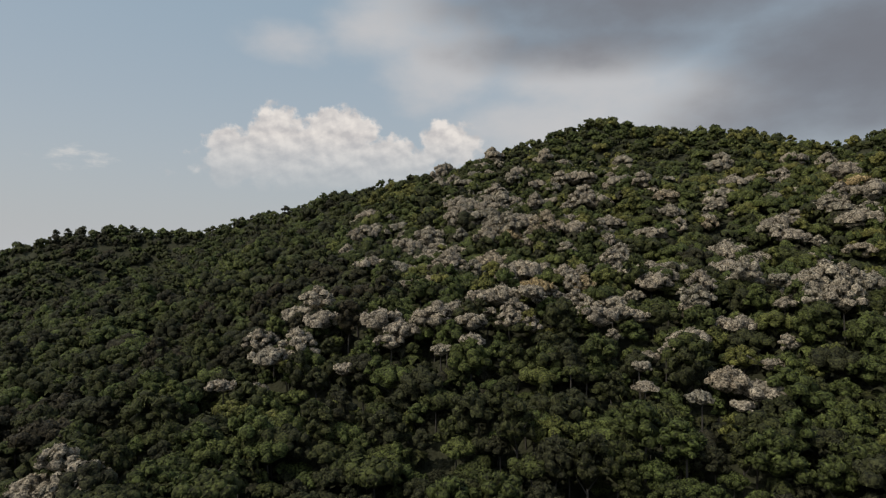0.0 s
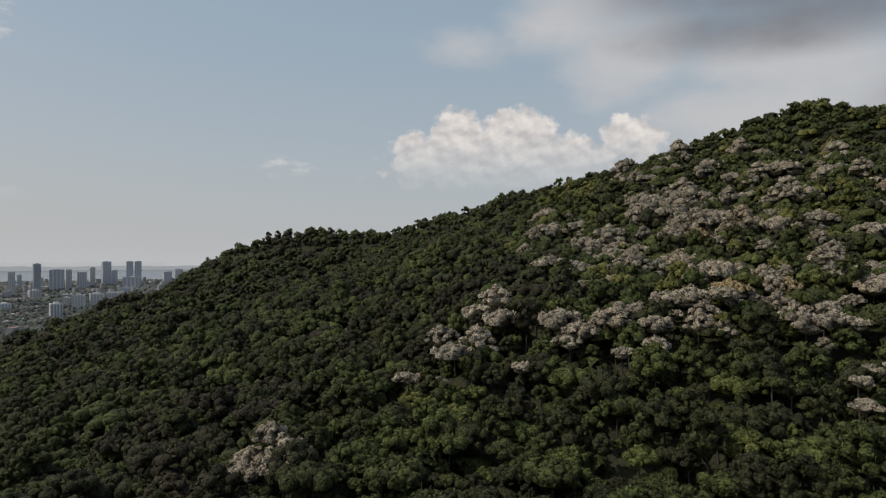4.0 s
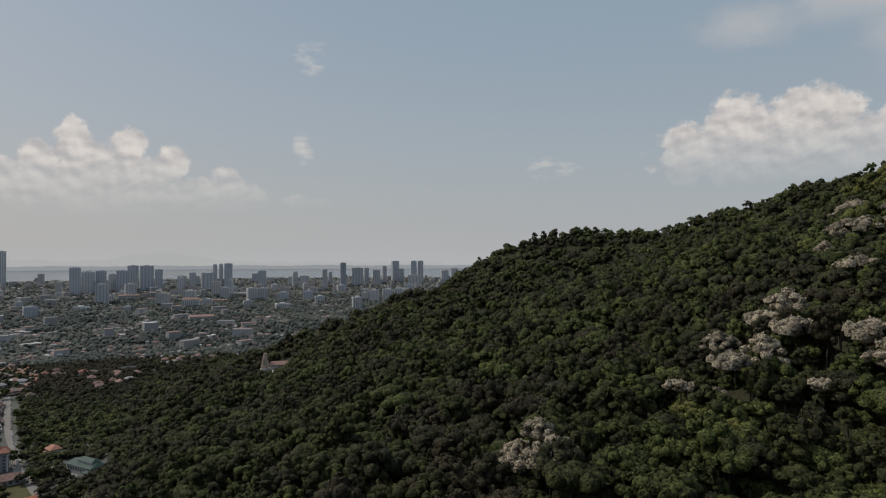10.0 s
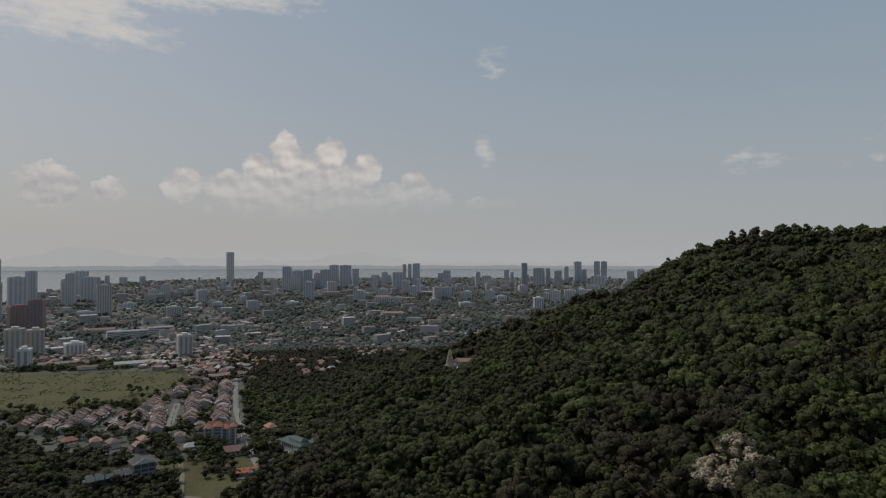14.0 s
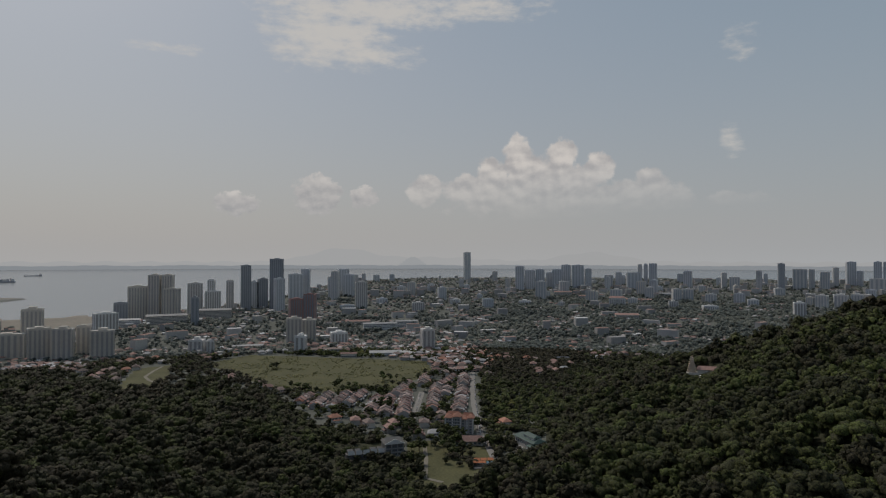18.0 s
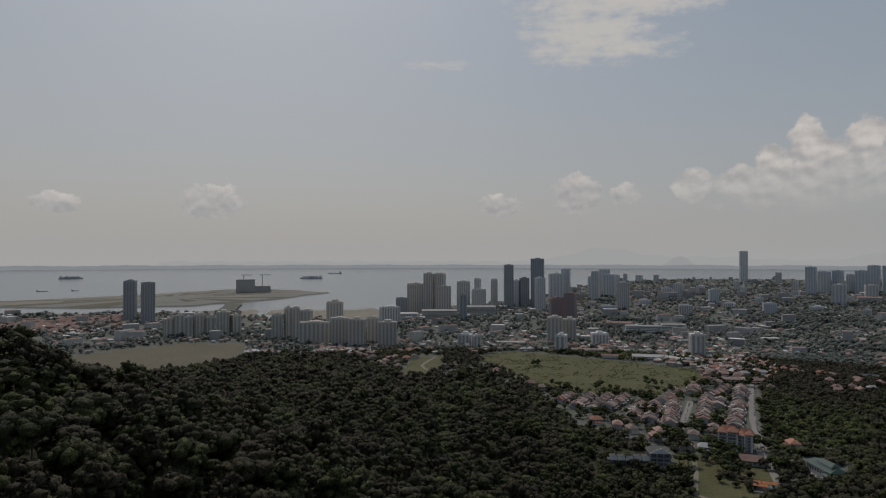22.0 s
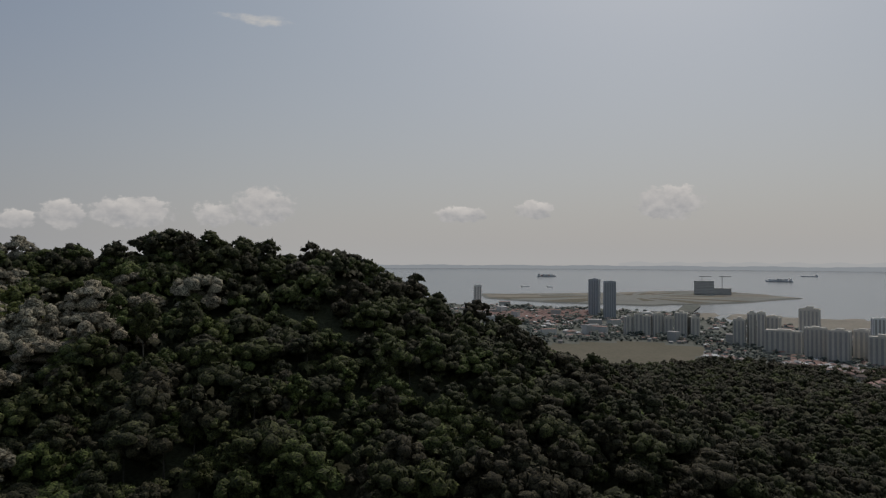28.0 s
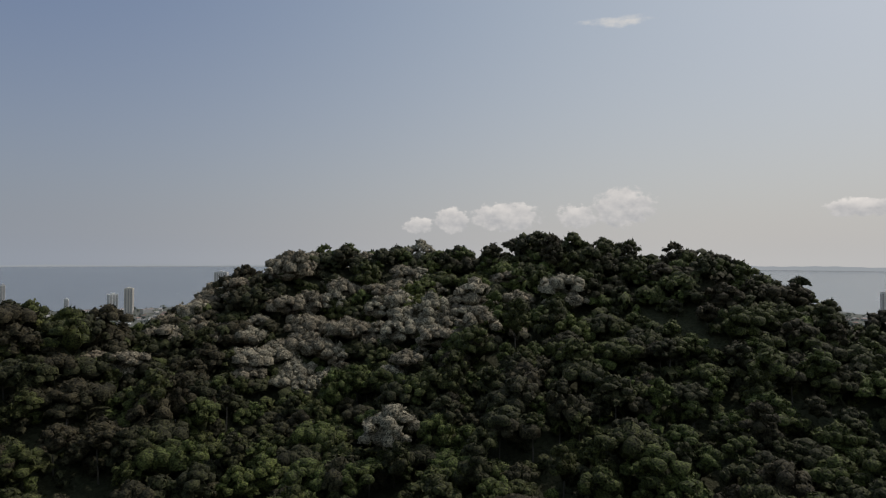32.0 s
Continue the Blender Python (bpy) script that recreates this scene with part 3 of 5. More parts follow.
def crosswise(shape):
    """The same shape with its ridge turned to y."""
    return [(y, x, z) for x, y, z in shape[0]], [f[::-1] for f in shape[1]]


def join(*shapes):
    v, f = [], []
    for sv_, sf_ in shapes:
        f += [tuple(k + len(v) for k in q) for q in sf_]
        v += list(sv_)
    return v, f


def part(name, shape, mat, parent=None, label="", bevel=0.0):
    """One mesh object under a thing or part."""
    me = bpy.data.meshes.new(name)
    me.from_pydata(*[list(shape[0]), [], list(shape[1])])
    if bevel:
        bm = bmesh.new()
        bm.from_mesh(me)
        bmesh.ops.bevel(bm, geom=list(bm.edges), offset=bevel, segments=1, affect="EDGES")
        bm.to_mesh(me)
        bm.free()
    me.materials.append(mat)
    ob = new(name, me)
    ob.parent = parent
    if label:
        tagged(ob, label)
    return ob


def at(azimuth, rt, up=0.0, turn=0.0):
    """Pose of a thing on the plain that faces the hill, turned by some degrees, and scaled as the plan is."""
    p, s = place(azimuth, rt, up)
    if rt < 1500:
        p.z = float(height(p.x, p.y)) + up
    return Matrix.LocRotScale(p, Euler((0, 0, radians(azimuth + turn))), (s, s, s))


# ---- tower blocks ----
def tower(azimuth, rt, wide, tall, mat, label="", category="tower block", group="towers on the plain"):
    """A slab or point block: shell, window columns on its near side and flank, roof house."""
    root = new("tower_block")
    turn = random.uniform(-22, 22)
    deep = min(wide, 30) * random.uniform(0.7, 1.0)
    wide = wide / (math.cos(radians(turn)) + 0.5 * abs(math.sin(radians(turn))))
    w, d = wide / 2, deep / 2
    part("wall", box(-w, w, -d, d, -6, tall), mat, root, bevel=0.35)
    # Far and blue-grey blocks take the glazing with haze in its colour.
    glaze = M_HAZED if mat is BLUE or rt > 2700 else M_HAZEGLASS if mat in (DARK, RED) else M_RECESS
    count = max(2, min(7 if rt < 2700 else 4, int(wide / 7)))
    pitch = wide / count
    floors = max(3, int(tall / 3.4))
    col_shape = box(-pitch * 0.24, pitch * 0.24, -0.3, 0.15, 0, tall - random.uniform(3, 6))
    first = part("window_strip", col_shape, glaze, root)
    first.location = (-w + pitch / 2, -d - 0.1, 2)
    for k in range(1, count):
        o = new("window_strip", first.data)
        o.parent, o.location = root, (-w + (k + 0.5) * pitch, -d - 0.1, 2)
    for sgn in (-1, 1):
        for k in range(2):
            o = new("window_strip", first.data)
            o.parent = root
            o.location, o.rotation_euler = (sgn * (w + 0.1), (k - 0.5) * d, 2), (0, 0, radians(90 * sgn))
    for k in range(count + 1):
        if k % 2 == 0 and wide > 18:
            part("fin", box(-w + k * pitch - 0.5, -w + k * pitch + 0.5, -d - 1.0, -d, 0, tall - random.uniform(0, 3)), mat, root)
    part("roof_house", box(-w * 0.35, w * 0.4, -d * 0.5, d * 0.5, tall, tall + random.uniform(3, 6)), mat, root, bevel=0.3)
    part("parapet", box(-w, w, -d, -d + 0.5, tall, tall + 1.3), mat, root)
    part("parapet", box(-w, w, d - 0.5, d, tall, tall + 1.3), mat, root)
    m = at(azimuth, rt, 0, turn)
    root.matrix_basis = m
    words = {"pale_concrete": "pale grey concrete", "white_render": "white rendered", "cream_render": "cream rendered", "beige_render": "beige rendered", "hazed_dark_cladding": "dark glazed", "hazed_blue_grey_cladding": "hazy blue-grey", "red_brown_cladding": "red-brown"}[mat.name]
    size = "slender" if tall > 2.6 * wide else "broad" if tall < wide else "tall"
    return tagged(root, label or f"{size} {words} block of about {floors // 5 * 5 or 4} floors among town trees", category, group)


FLATS = [
    (115.4, 1535, 25, 59, BEIGE), (114.5, 1539, 17, 73, CREAM), (113.8, 1536, 17, 74, CREAM), (112.9, 1542, 27, 66, BEIGE), (112.2, 1467, 71, 45, BEIGE), (110.4, 1496, 38, 89, CREAM),
    (110.0, 1403, 38, 60, BEIGE), (108.4, 1367, 36, 60, BEIGE), (107.0, 1402, 25, 60, BEIGE), (105.7, 1355, 41, 54, BEIGE), (105.5, 1826, 61, 51, WHITE), (124.2, 1660, 22, 45, BEIGE),
    (123.4, 1658, 21, 53, BEIGE), (122.7, 1657, 19, 48, BEIGE), (121.8, 1655, 28, 55, BEIGE), (120.9, 1653, 19, 48, BEIGE), (119.9, 1652, 31, 59, BEIGE), (118.9, 1650, 22, 50, BEIGE),
]
SEAFRONT = [
    (103.2, 2179, 57, 103, CREAM), (101.9, 2162, 38, 139, CREAM), (100.9, 2149, 35, 139, CREAM), (100.6, 2085, 49, 98, BEIGE), (104.4, 2114, 39, 58, DARK), (98.8, 2352, 49, 104, PALE),
    (98.8, 1956, 21, 78, DARK), (97.5, 2338, 24, 116, WHITE), (97.4, 2320, 53, 77, WHITE), (96.0, 2401, 25, 111, PALE), (94.7, 2471, 38, 165, DARK), (94.0, 2552, 27, 101, BLUE),
    (93.3, 2547, 38, 112, DARK), (92.1, 2479, 52, 189, DARK), (91.9, 2395, 36, 117, BLUE), (90.5, 3018, 69, 118, BLUE), (89.6, 3106, 43, 140, BLUE), (127.1, 2226, 37, 120, DARK), (125.8, 2119, 39, 117, DARK),
]
MIDTOWN = [
    (87.2, 3101, 47, 94, BLUE), (86.3, 3395, 61, 134, BLUE), (85.8, 3238, 61, 110, BLUE), (84.7, 2422, 46, 102, PALE), (90.4, 1968, 47, 68, RED), (89.2, 1877, 35, 87, RED), (90.6, 1449, 34, 57, BEIGE),
    (89.3, 1485, 31, 50, BEIGE), (90.0, 1306, 22, 35, WHITE), (78.7, 1316, 28, 44, PALE), (86.7, 1430, 38, 26, WHITE), (75.1, 5573, 64, 248, WHITE), (56.9, 3011, 42, 56, PALE),
    (56.0, 3075, 46, 54, PALE), (98.6, 1372, 29, 26, PALE), (97.6, 1357, 16, 24, PALE), (87.0, 2897, 35, 132, PALE),
]
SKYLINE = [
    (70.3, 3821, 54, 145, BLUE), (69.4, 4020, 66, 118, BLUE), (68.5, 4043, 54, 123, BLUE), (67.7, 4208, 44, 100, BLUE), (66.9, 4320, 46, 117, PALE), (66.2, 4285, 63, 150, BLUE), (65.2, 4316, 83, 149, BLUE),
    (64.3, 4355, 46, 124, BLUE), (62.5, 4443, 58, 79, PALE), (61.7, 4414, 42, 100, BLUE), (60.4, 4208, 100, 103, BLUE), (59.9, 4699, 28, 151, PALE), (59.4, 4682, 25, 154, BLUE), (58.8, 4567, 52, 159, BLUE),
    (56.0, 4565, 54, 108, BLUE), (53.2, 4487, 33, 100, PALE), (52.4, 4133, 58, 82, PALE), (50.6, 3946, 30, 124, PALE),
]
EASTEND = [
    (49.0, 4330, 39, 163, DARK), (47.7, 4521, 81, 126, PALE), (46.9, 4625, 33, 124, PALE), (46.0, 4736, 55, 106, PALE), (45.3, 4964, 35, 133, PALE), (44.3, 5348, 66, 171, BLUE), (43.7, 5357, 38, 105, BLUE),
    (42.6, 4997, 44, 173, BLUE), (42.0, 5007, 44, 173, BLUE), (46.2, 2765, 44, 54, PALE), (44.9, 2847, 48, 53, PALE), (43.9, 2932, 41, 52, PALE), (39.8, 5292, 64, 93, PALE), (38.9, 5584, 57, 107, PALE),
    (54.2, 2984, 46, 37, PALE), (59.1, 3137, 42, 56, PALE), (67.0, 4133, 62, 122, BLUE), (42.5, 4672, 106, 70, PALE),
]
COAST_END = [(137.5, 2175, 26, 98, WHITE), (192.1, 2456, 51, 131, PALE), (190.7, 2440, 32, 140, PALE), (200.4, 2310, 29, 64, WHITE), (199.2, 2312, 27, 82, CREAM), (203.6, 2469, 13, 42, WHITE), (207.7, 2500, 13, 91, PALE)]
for rows in (FLATS, SEAFRONT, MIDTOWN, SKYLINE, EASTEND, COAST_END):
    for row in rows:
        tower(*row)
# the crowd of middling blocks between the marked ones
for k in range(64):
    a_ = 41 + 51 * (k + random.uniform(0.1, 0.9)) / 64
    r_ = random.uniform(2900, 5600) if k % 4 else random.uniform(2250, 2900)
    if r_ < coast(a_) * 0.95:
        tower(a_, r_, random.uniform(24, 62), random.choice((26, 34, 44, 55, 70, 82)) * (0.6 if r_ < 2900 else 1.0), random.choice((PALE, PALE, WHITE, BLUE, BLUE, CREAM)))


def hotel():
    """White block under a red roof with arched bays."""
    root = new("hotel")
    part("wall", box(-32, 32, -9, 9, -4, 34), WHITE, root, bevel=0.3)
    for k in range(8):
        part("bay", box(-29 + 7.4 * k, -24.4 + 7.4 * k, -9.4, -8.8, 3, 28), M_RECESS, root)
    part("roof", gable(-34, 34, -11, 11, 34, 41, 8), M_TILE, root, "red tiled hipped roof")
    root.matrix_basis = at(61.8, 2630)
    tagged(root, "white hotel block with red hipped roof", "hotel")


hotel()


def long_block(azimuth, rt, wide, deep, tall, turn, mat, roof, label):
    """Low long building: wall, flat or pitched roof, rows of windows."""
    root = new("long_block")
    part("wall", box(-wide / 2, wide / 2, -deep / 2, deep / 2, -3, tall), mat, root)
    for k in range(max(1, int(tall / 4))):
        part("window_band", box(-wide / 2 + 1, wide / 2 - 1, -deep / 2 - 0.15, -deep / 2, 1.2 + 4 * k, 2.9 + 4 * k), M_GLASS, root)
    part("roof", gable(-wide / 2 - 1, wide / 2 + 1, -deep / 2 - 1, deep / 2 + 1, tall, tall + deep * 0.16, 0), roof, root)
    root.matrix_basis = at(azimuth, rt, 0, turn)
    return tagged(root, label, "building", "low blocks on the plain")


LOW = [
    (83.0, 1700, 90, 16, 17, 8, WHITE, M_TIN, "long white flats under a grey sheet roof"),
    (80.6, 1760, 60, 16, 17, 12, WHITE, M_TIN, "long white flats stepping along the street"),
    (85.0, 1840, 70, 24, 10, 5, CREAM, M_TILE, "cream school block with red tiled roof"),
    (82.5, 1245, 62, 22, 7, 4, PALE, M_TIN, "long shed with pale sheet roof beside the meadow"),
    (80.3, 1235, 34, 16, 7, -50, PALE, M_TIN, "shed wing with pale sheet roof"),
    (85.8, 1235, 30, 14, 7, 0, CREAM, M_TILE, "low hall with dark red roof beside the meadow"),
    (88.0, 1290, 70, 14, 9, 3, PALE, M_TILE_B, "long school block with brown roof"),
    (94.5, 1370, 60, 14, 10, 0, PALE, M_TIN, "low grey block at the meadow edge"),
    (101.0, 2010, 110, 30, 24, 3, BEIGE, M_RECESS, "broad pale podium of the seafront towers"),
    (97.5, 2150, 120, 30, 26, 2, BEIGE, M_RECESS, "broad pale podium of the seafront towers"),
    (104.0, 1960, 70, 22, 20, -4, WHITE, M_TIN, "white market hall near the shore"),
    (66.5, 3350, 90, 30, 18, 4, CREAM, M_TILE, "cream college block with red roof"),
    (64.5, 3050, 60, 24, 16, -6, PALE, M_TILE, "pale college block with red roof"),
    (57.5, 3450, 130, 26, 12, 2, WHITE, M_TIN, "long low hall with bright white roof"),
    (60.0, 2950, 110, 22, 10, -3, CREAM, M_TILE, "long low block with orange-red roof"),
    (61.0, 2080, 70, 30, 14, 8, CREAM, M_TILE, "pink-roofed cluster of flats in the trees"),
    (63.5, 1230, 34, 14, 6, 14, PALE, M_TIN, "low hall with white sheet roof by the wood"),
    (66.6, 1190, 26, 14, 7, 5, PALE, M_STEEL, "low hall with dark roof by the wood"),
]
for row in LOW:
    long_block(*row)


# ---- terraces ----
def terrace_proto(roof_mat, words, hip, annex, rise, front):
    """One unit of a terrace: 6.6 m of row, 17 m deep, ridge along the row, with a cross gable or a lean-to on its street side."""
    root = new("terrace_house")
    part("wall", box(-3.3, 3.3, -6.2, 6.2, -2, 5.6), M_HOUSE, root)
    crown_z = 5.95 + rise
    v = [(x, y, z) for x in (3.15, 3.4) for y, z in ((-7.0, 5.0), (7.0, 5.0), (7.0, 5.95), (0, crown_z), (-7.0, 5.95))]
    part("party_wall", (v, [(4, 3, 2, 1, 0), (5, 6, 7, 8, 9)] + [(k, (k + 1) % 5, 5 + (k + 1) % 5, 5 + k) for k in range(5)]), M_HOUSE, root)
    part("roof", gable(-3.3, 3.15, -7.2, 7.2, 5.6, 5.6 + rise, hip), roof_mat, root)
    if front:
        part("cross_gable", crosswise(gable(-7.6, -1.0, -2.6, 1.4, 5.3, 7.6)), roof_mat, root)
    for sgn, deep, mat in ((-1, 1.5, annex), (1, 2.4 - front, roof_mat)):
        part("porch_roof", gable(-3.1, 3.1, sgn * 8 - deep, sgn * 8 + deep, 2.9, 3.7), mat, root)
        part("window", box(-2.2, 2.2, sgn * 6.3 - 0.1, sgn * 6.3 + 0.1, 3.6, 5.0), M_GLASS, root)
        part("door", box(-1.6, 1.6, sgn * 6.3 - 0.1, sgn * 6.3 + 0.1, 0, 2.4), M_STEEL, root)
    return tagged(root, f"two-storey terrace house with {words} roof", "terrace house", "terraces below the wood")


PROTOS = [
    terrace_proto(M_TILE, "red tiled gable", 0.0, M_TIN, 3.3, 0), terrace_proto(M_TILE_B, "brown tiled hipped", 1.3, M_TILE_B, 3.6, 1), terrace_proto(M_TILE_P, "faded pink tiled", 0.0, WHITE, 2.8, 1),
    terrace_proto(M_TILE_O, "orange tiled", 1.3, M_TILE, 3.3, 1), terrace_proto(M_TIN, "grey sheet", 0.0, M_TIN, 2.2, 0), terrace_proto(M_TILE, "red hipped", 1.6, M_TILE_P, 4.0, 1),
]
used = [False] * len(PROTOS)
ROWS = [
    (80.9, 748, 80.6, 895), (78.3, 785, 77.9, 925), (77.7, 930, 76.3, 1000), (75.9, 765, 75.5, 918), (75.5, 930, 75.3, 1014), (82.6, 760, 82.0, 860),
    (90.3, 838, 89.1, 885), (88.9, 812, 87.4, 885), (87.5, 800, 85.9, 887), (86.0, 812, 84.4, 892), (79.2, 935, 78.8, 1010), (76.8, 1060, 73.4, 1075), (83.9, 770, 83.2, 850), (81.6, 870, 80.3, 960), (77.2, 870, 76.9, 915),
]
for a0, r0, a1, r1 in ROWS:
    p0, p1 = place(a0, r0)[0], place(a1, r1)[0]
    run = (p1 - p0).length
    turn = math.atan2(p1.y - p0.y, p1.x - p0.x)
    for k in range(int(run / 6.7)):
        p = p0.lerp(p1, (k + 0.5) * 6.7 / run)
        w = random.choices(range(6), (4, 5, 4, 0.7, 0.9, 3))[0]
        z = float(height(p.x, p.y)) + random.uniform(-0.35, 0.4)
        aside = random.uniform(-1.4, 1.4)
        m = Matrix.LocRotScale(Vector((p.x - math.sin(turn) * aside, p.y + math.cos(turn) * aside, z)), Euler((0, 0, turn + random.choice((0, math.pi)))), (1, random.uniform(0.85, 1.12), random.uniform(0.94, 1.07)))
        if not used[w]:
            PROTOS[w].matrix_basis, used[w] = m, True
        else:
            copy_thing(PROTOS[w], m).matrix_basis = m


# ---- roads and paths ----
def ribbon(name, pts, width, mat, label, up=0.35):
    ps = [place(a, r)[0] for a, r in pts]
    fine = [p.lerp(q, f / 6) for p, q in zip(ps, ps[1:]) for f in range(6)] + [ps[-1]]
    v, f = [], []
    for k, p in enumerate(fine):
        d = (fine[min(k + 1, len(fine) - 1)] - fine[max(k - 1, 0)]).normalized()
        side = Vector((-d.y, d.x, 0)) * width / 2
        for q in (p - side, p + side):
            z = max(float(height(p.x, p.y)), float(height(q.x, q.y))) + up
            v.append((q.x, q.y, z))
    f = [(2 * k, 2 * k + 1, 2 * k + 3, 2 * k + 2) for k in range(len(fine) - 1)]
    return tagged(part(name, (v, f), mat), label, "road", kind="structure")


ribbon("road", [(72.6, 601), (73.3, 651), (73.9, 682), (74.1, 742), (74.5, 828), (74.6, 918), (74.6, 1060)], 7.5, M_ROAD, "pale asphalt road through the terraces")
ribbon("road", [(80.2, 740), (79.6, 819), (79.2, 900)], 8, M_ROAD, "asphalt street between two terraces")
ribbon("road", [(70.0, 606), (71.4, 655), (72.2, 700), (73.9, 712)], 6, M_PATH, "pale drive to the green-roofed hall")
ribbon("pavement", [(79.0, 655), (78.8, 600), (78.9, 547), (77.3, 537)], 4, M_PATH, "pale footpath across the clearing")
ribbon("canal", [(116.4, 2340), (116.9, 2230), (116.3, 2130), (115.2, 2010)], 34, M_WATER, "pale canal between the flats and the shore", 1.2)
ribbon("causeway", [(119.8, 2380), (119.4, 2560), (119.0, 2800)], 60, M_TOWN, "low causeway to the reclaimed land", 1.5)
ribbon("pavement", [(101.3, 1215), (102.0, 1170), (102.6, 1120), (102.3, 1085), (101.8, 1060), (102.2, 1025), (103.0, 990)], 5, M_PATH, "winding pale path across the park")


# ---- single buildings near the wood ----
def temple():
    root = new("hill_temple")
    tiers = [box(-5.5 + 0.62 * k, 5.5 - 0.62 * k, -4.2 + 0.45 * k, 4.2 - 0.45 * k, 2.9 * k, 2.9 * k + 2.4) for k in range(7)]
    ledges = [box(-5.8 + 0.62 * k, 5.8 - 0.62 * k, -4.5 + 0.45 * k, 4.5 - 0.45 * k, 2.9 * k + 2.4, 2.9 * k + 2.9) for k in range(7)]
    gate = part("gate_tower", join(*tiers), M_TEMPLE, root, "tapering carved cream gate tower")
    for ledge in ledges:
        part("ledge", ledge, M_TEMPLE, gate)
    for k in range(5):
        part("finial", box(-1.4 + 0.7 * k, -1.1 + 0.7 * k, -0.2, 0.2, 20.3, 22), M_TEMPLE, gate)
    gate.location = (-15, 0, 0)
    part("plinth", join(box(-22, 26, -7, 10, -26, -0.3), box(-6, 22, -25.5, -7.2, -28, -13)), CREAM, root, "stained cream retaining wall")
    hall = part("hall", box(-8, 24, -6, 8, -14, 5), CREAM, root)
    part("hall_roof", gable(-9, 25, -7.5, 9.5, 5, 9, 3), M_TILE, hall, "faded red tiled roof")
    part("end_turret", join(box(23, 26, -2, 2, 5, 9), box(23.6, 25.4, -1.3, 1.3, 9, 11.5)), M_TEMPLE, root)
    low = part("lower_hall", box(-4, 20, -24, -10, -14, -3), WHITE, root)
    part("lower_roof", gable(-5, 21, -25, -9.4, -3, -0.5, 0), WHITE, low, "white sheet roof")
    p = polar(54.8, 850)
    root.matrix_basis = pose(p[0], p[1], EYE - 850 * math.tan(radians(9.45)), 0, 0, 54.8) @ Matrix.Scale(0.92, 4)
    tagged(root, "small hill temple with carved tower and red-roofed hall in the forest", "temple")


temple()


def green_hall():
    root = new("green_roofed_hall")
    part("wall", box(-22, 22, -9, 9, -3, 8), CREAM, root)
    part("roof", gable(-24, 24, -11, 11, 8.4, 12.5, 5), M_GREENROOF, root, "green sheet hipped roof")
    part("upper_roof", gable(-10, 18, -6, 6, 13.0, 15.5, 3), M_GREENROOF, root)
    part("clerestory", box(-9, 17, -5, 5, 9.5, 13.0), WHITE, root)
    part("wing", box(14, 34, -14, -2, -4, 5), WHITE, root)
    part("wing_roof", gable(13, 35, -15, -1, 5, 7.5, 3), M_GREENROOF, root)
    for k in range(9):
        part("window", box(-20 + 4.6 * k, -17.2 + 4.6 * k, -9.2, -8.9, 2.5, 6), M_GLASS, root)
    part("verandah", box(-23, 22, -13, -9.3, -3, -1.5), M_TIN, root)
    root.matrix_basis = at(69.4, 640, 0, -58) @ Matrix.Scale(0.8, 4)
    tagged(root, "wide hall with green hipped roofs at the forest edge", "hall")


green_hall()


def flats_red():
    root = new("apartment_house")
    part("wall", box(-16, 4, -8, 8, -3, 22), M_HOUSE, root)
    part("wing", box(4, 20, -5, 10, -3, 20), M_HOUSE, root)
    for x0, x1, y0, y1, z0 in ((-17.5, -6.5, -9.5, 2, 22), (-7, 5, -9.5, 4, 23.5), (-17, 4, 1, 9.5, 23), (3.5, 12.5, -6.5, 6, 20), (12, 21.5, -6.5, 5, 21.5), (4, 21, 4.5, 11.5, 21)):
        part("hipped_roof", gable(x0, x1, y0, y1, z0, z0 + 4.6, min(x1 - x0, y1 - y0) * 0.42), M_TILE_O, root, "red tiled hipped roof")
    for x in (-16, -6.5, 4, 12, 19.5):
        part("pier", box(x - 0.6, x + 0.6, -8.9 if x < 4.5 else -5.9, -7.8 if x < 4.5 else -4.8, -3, 22 if x < 4.5 else 20), WHITE, root)
    for f in range(5):
        part("balcony", box(-15, 3, -9.4, -8, 1 + 4 * f, 2.0 + 4 * f), M_WALLS, root)
        for k in range(5):
            part("window", box(-14.5 + 3.6 * k, -12 + 3.6 * k, -8.15, -7.9, 2.2 + 4 * f, 4.2 + 4 * f), M_GLASS, root)
        for k in range(3):
            part("window", box(5.5 + 4.8 * k, 8.3 + 4.8 * k, -5.15, -4.9, 1.8 + 3.6 * f, 3.9 + 3.6 * f), M_GLASS, root)
    root.matrix_basis = at(75.9, 692, -1, -6) @ Matrix.Scale(0.84, 4)
    tagged(root, "white five-storey apartment house with red hipped roofs", "apartment house")


flats_red()


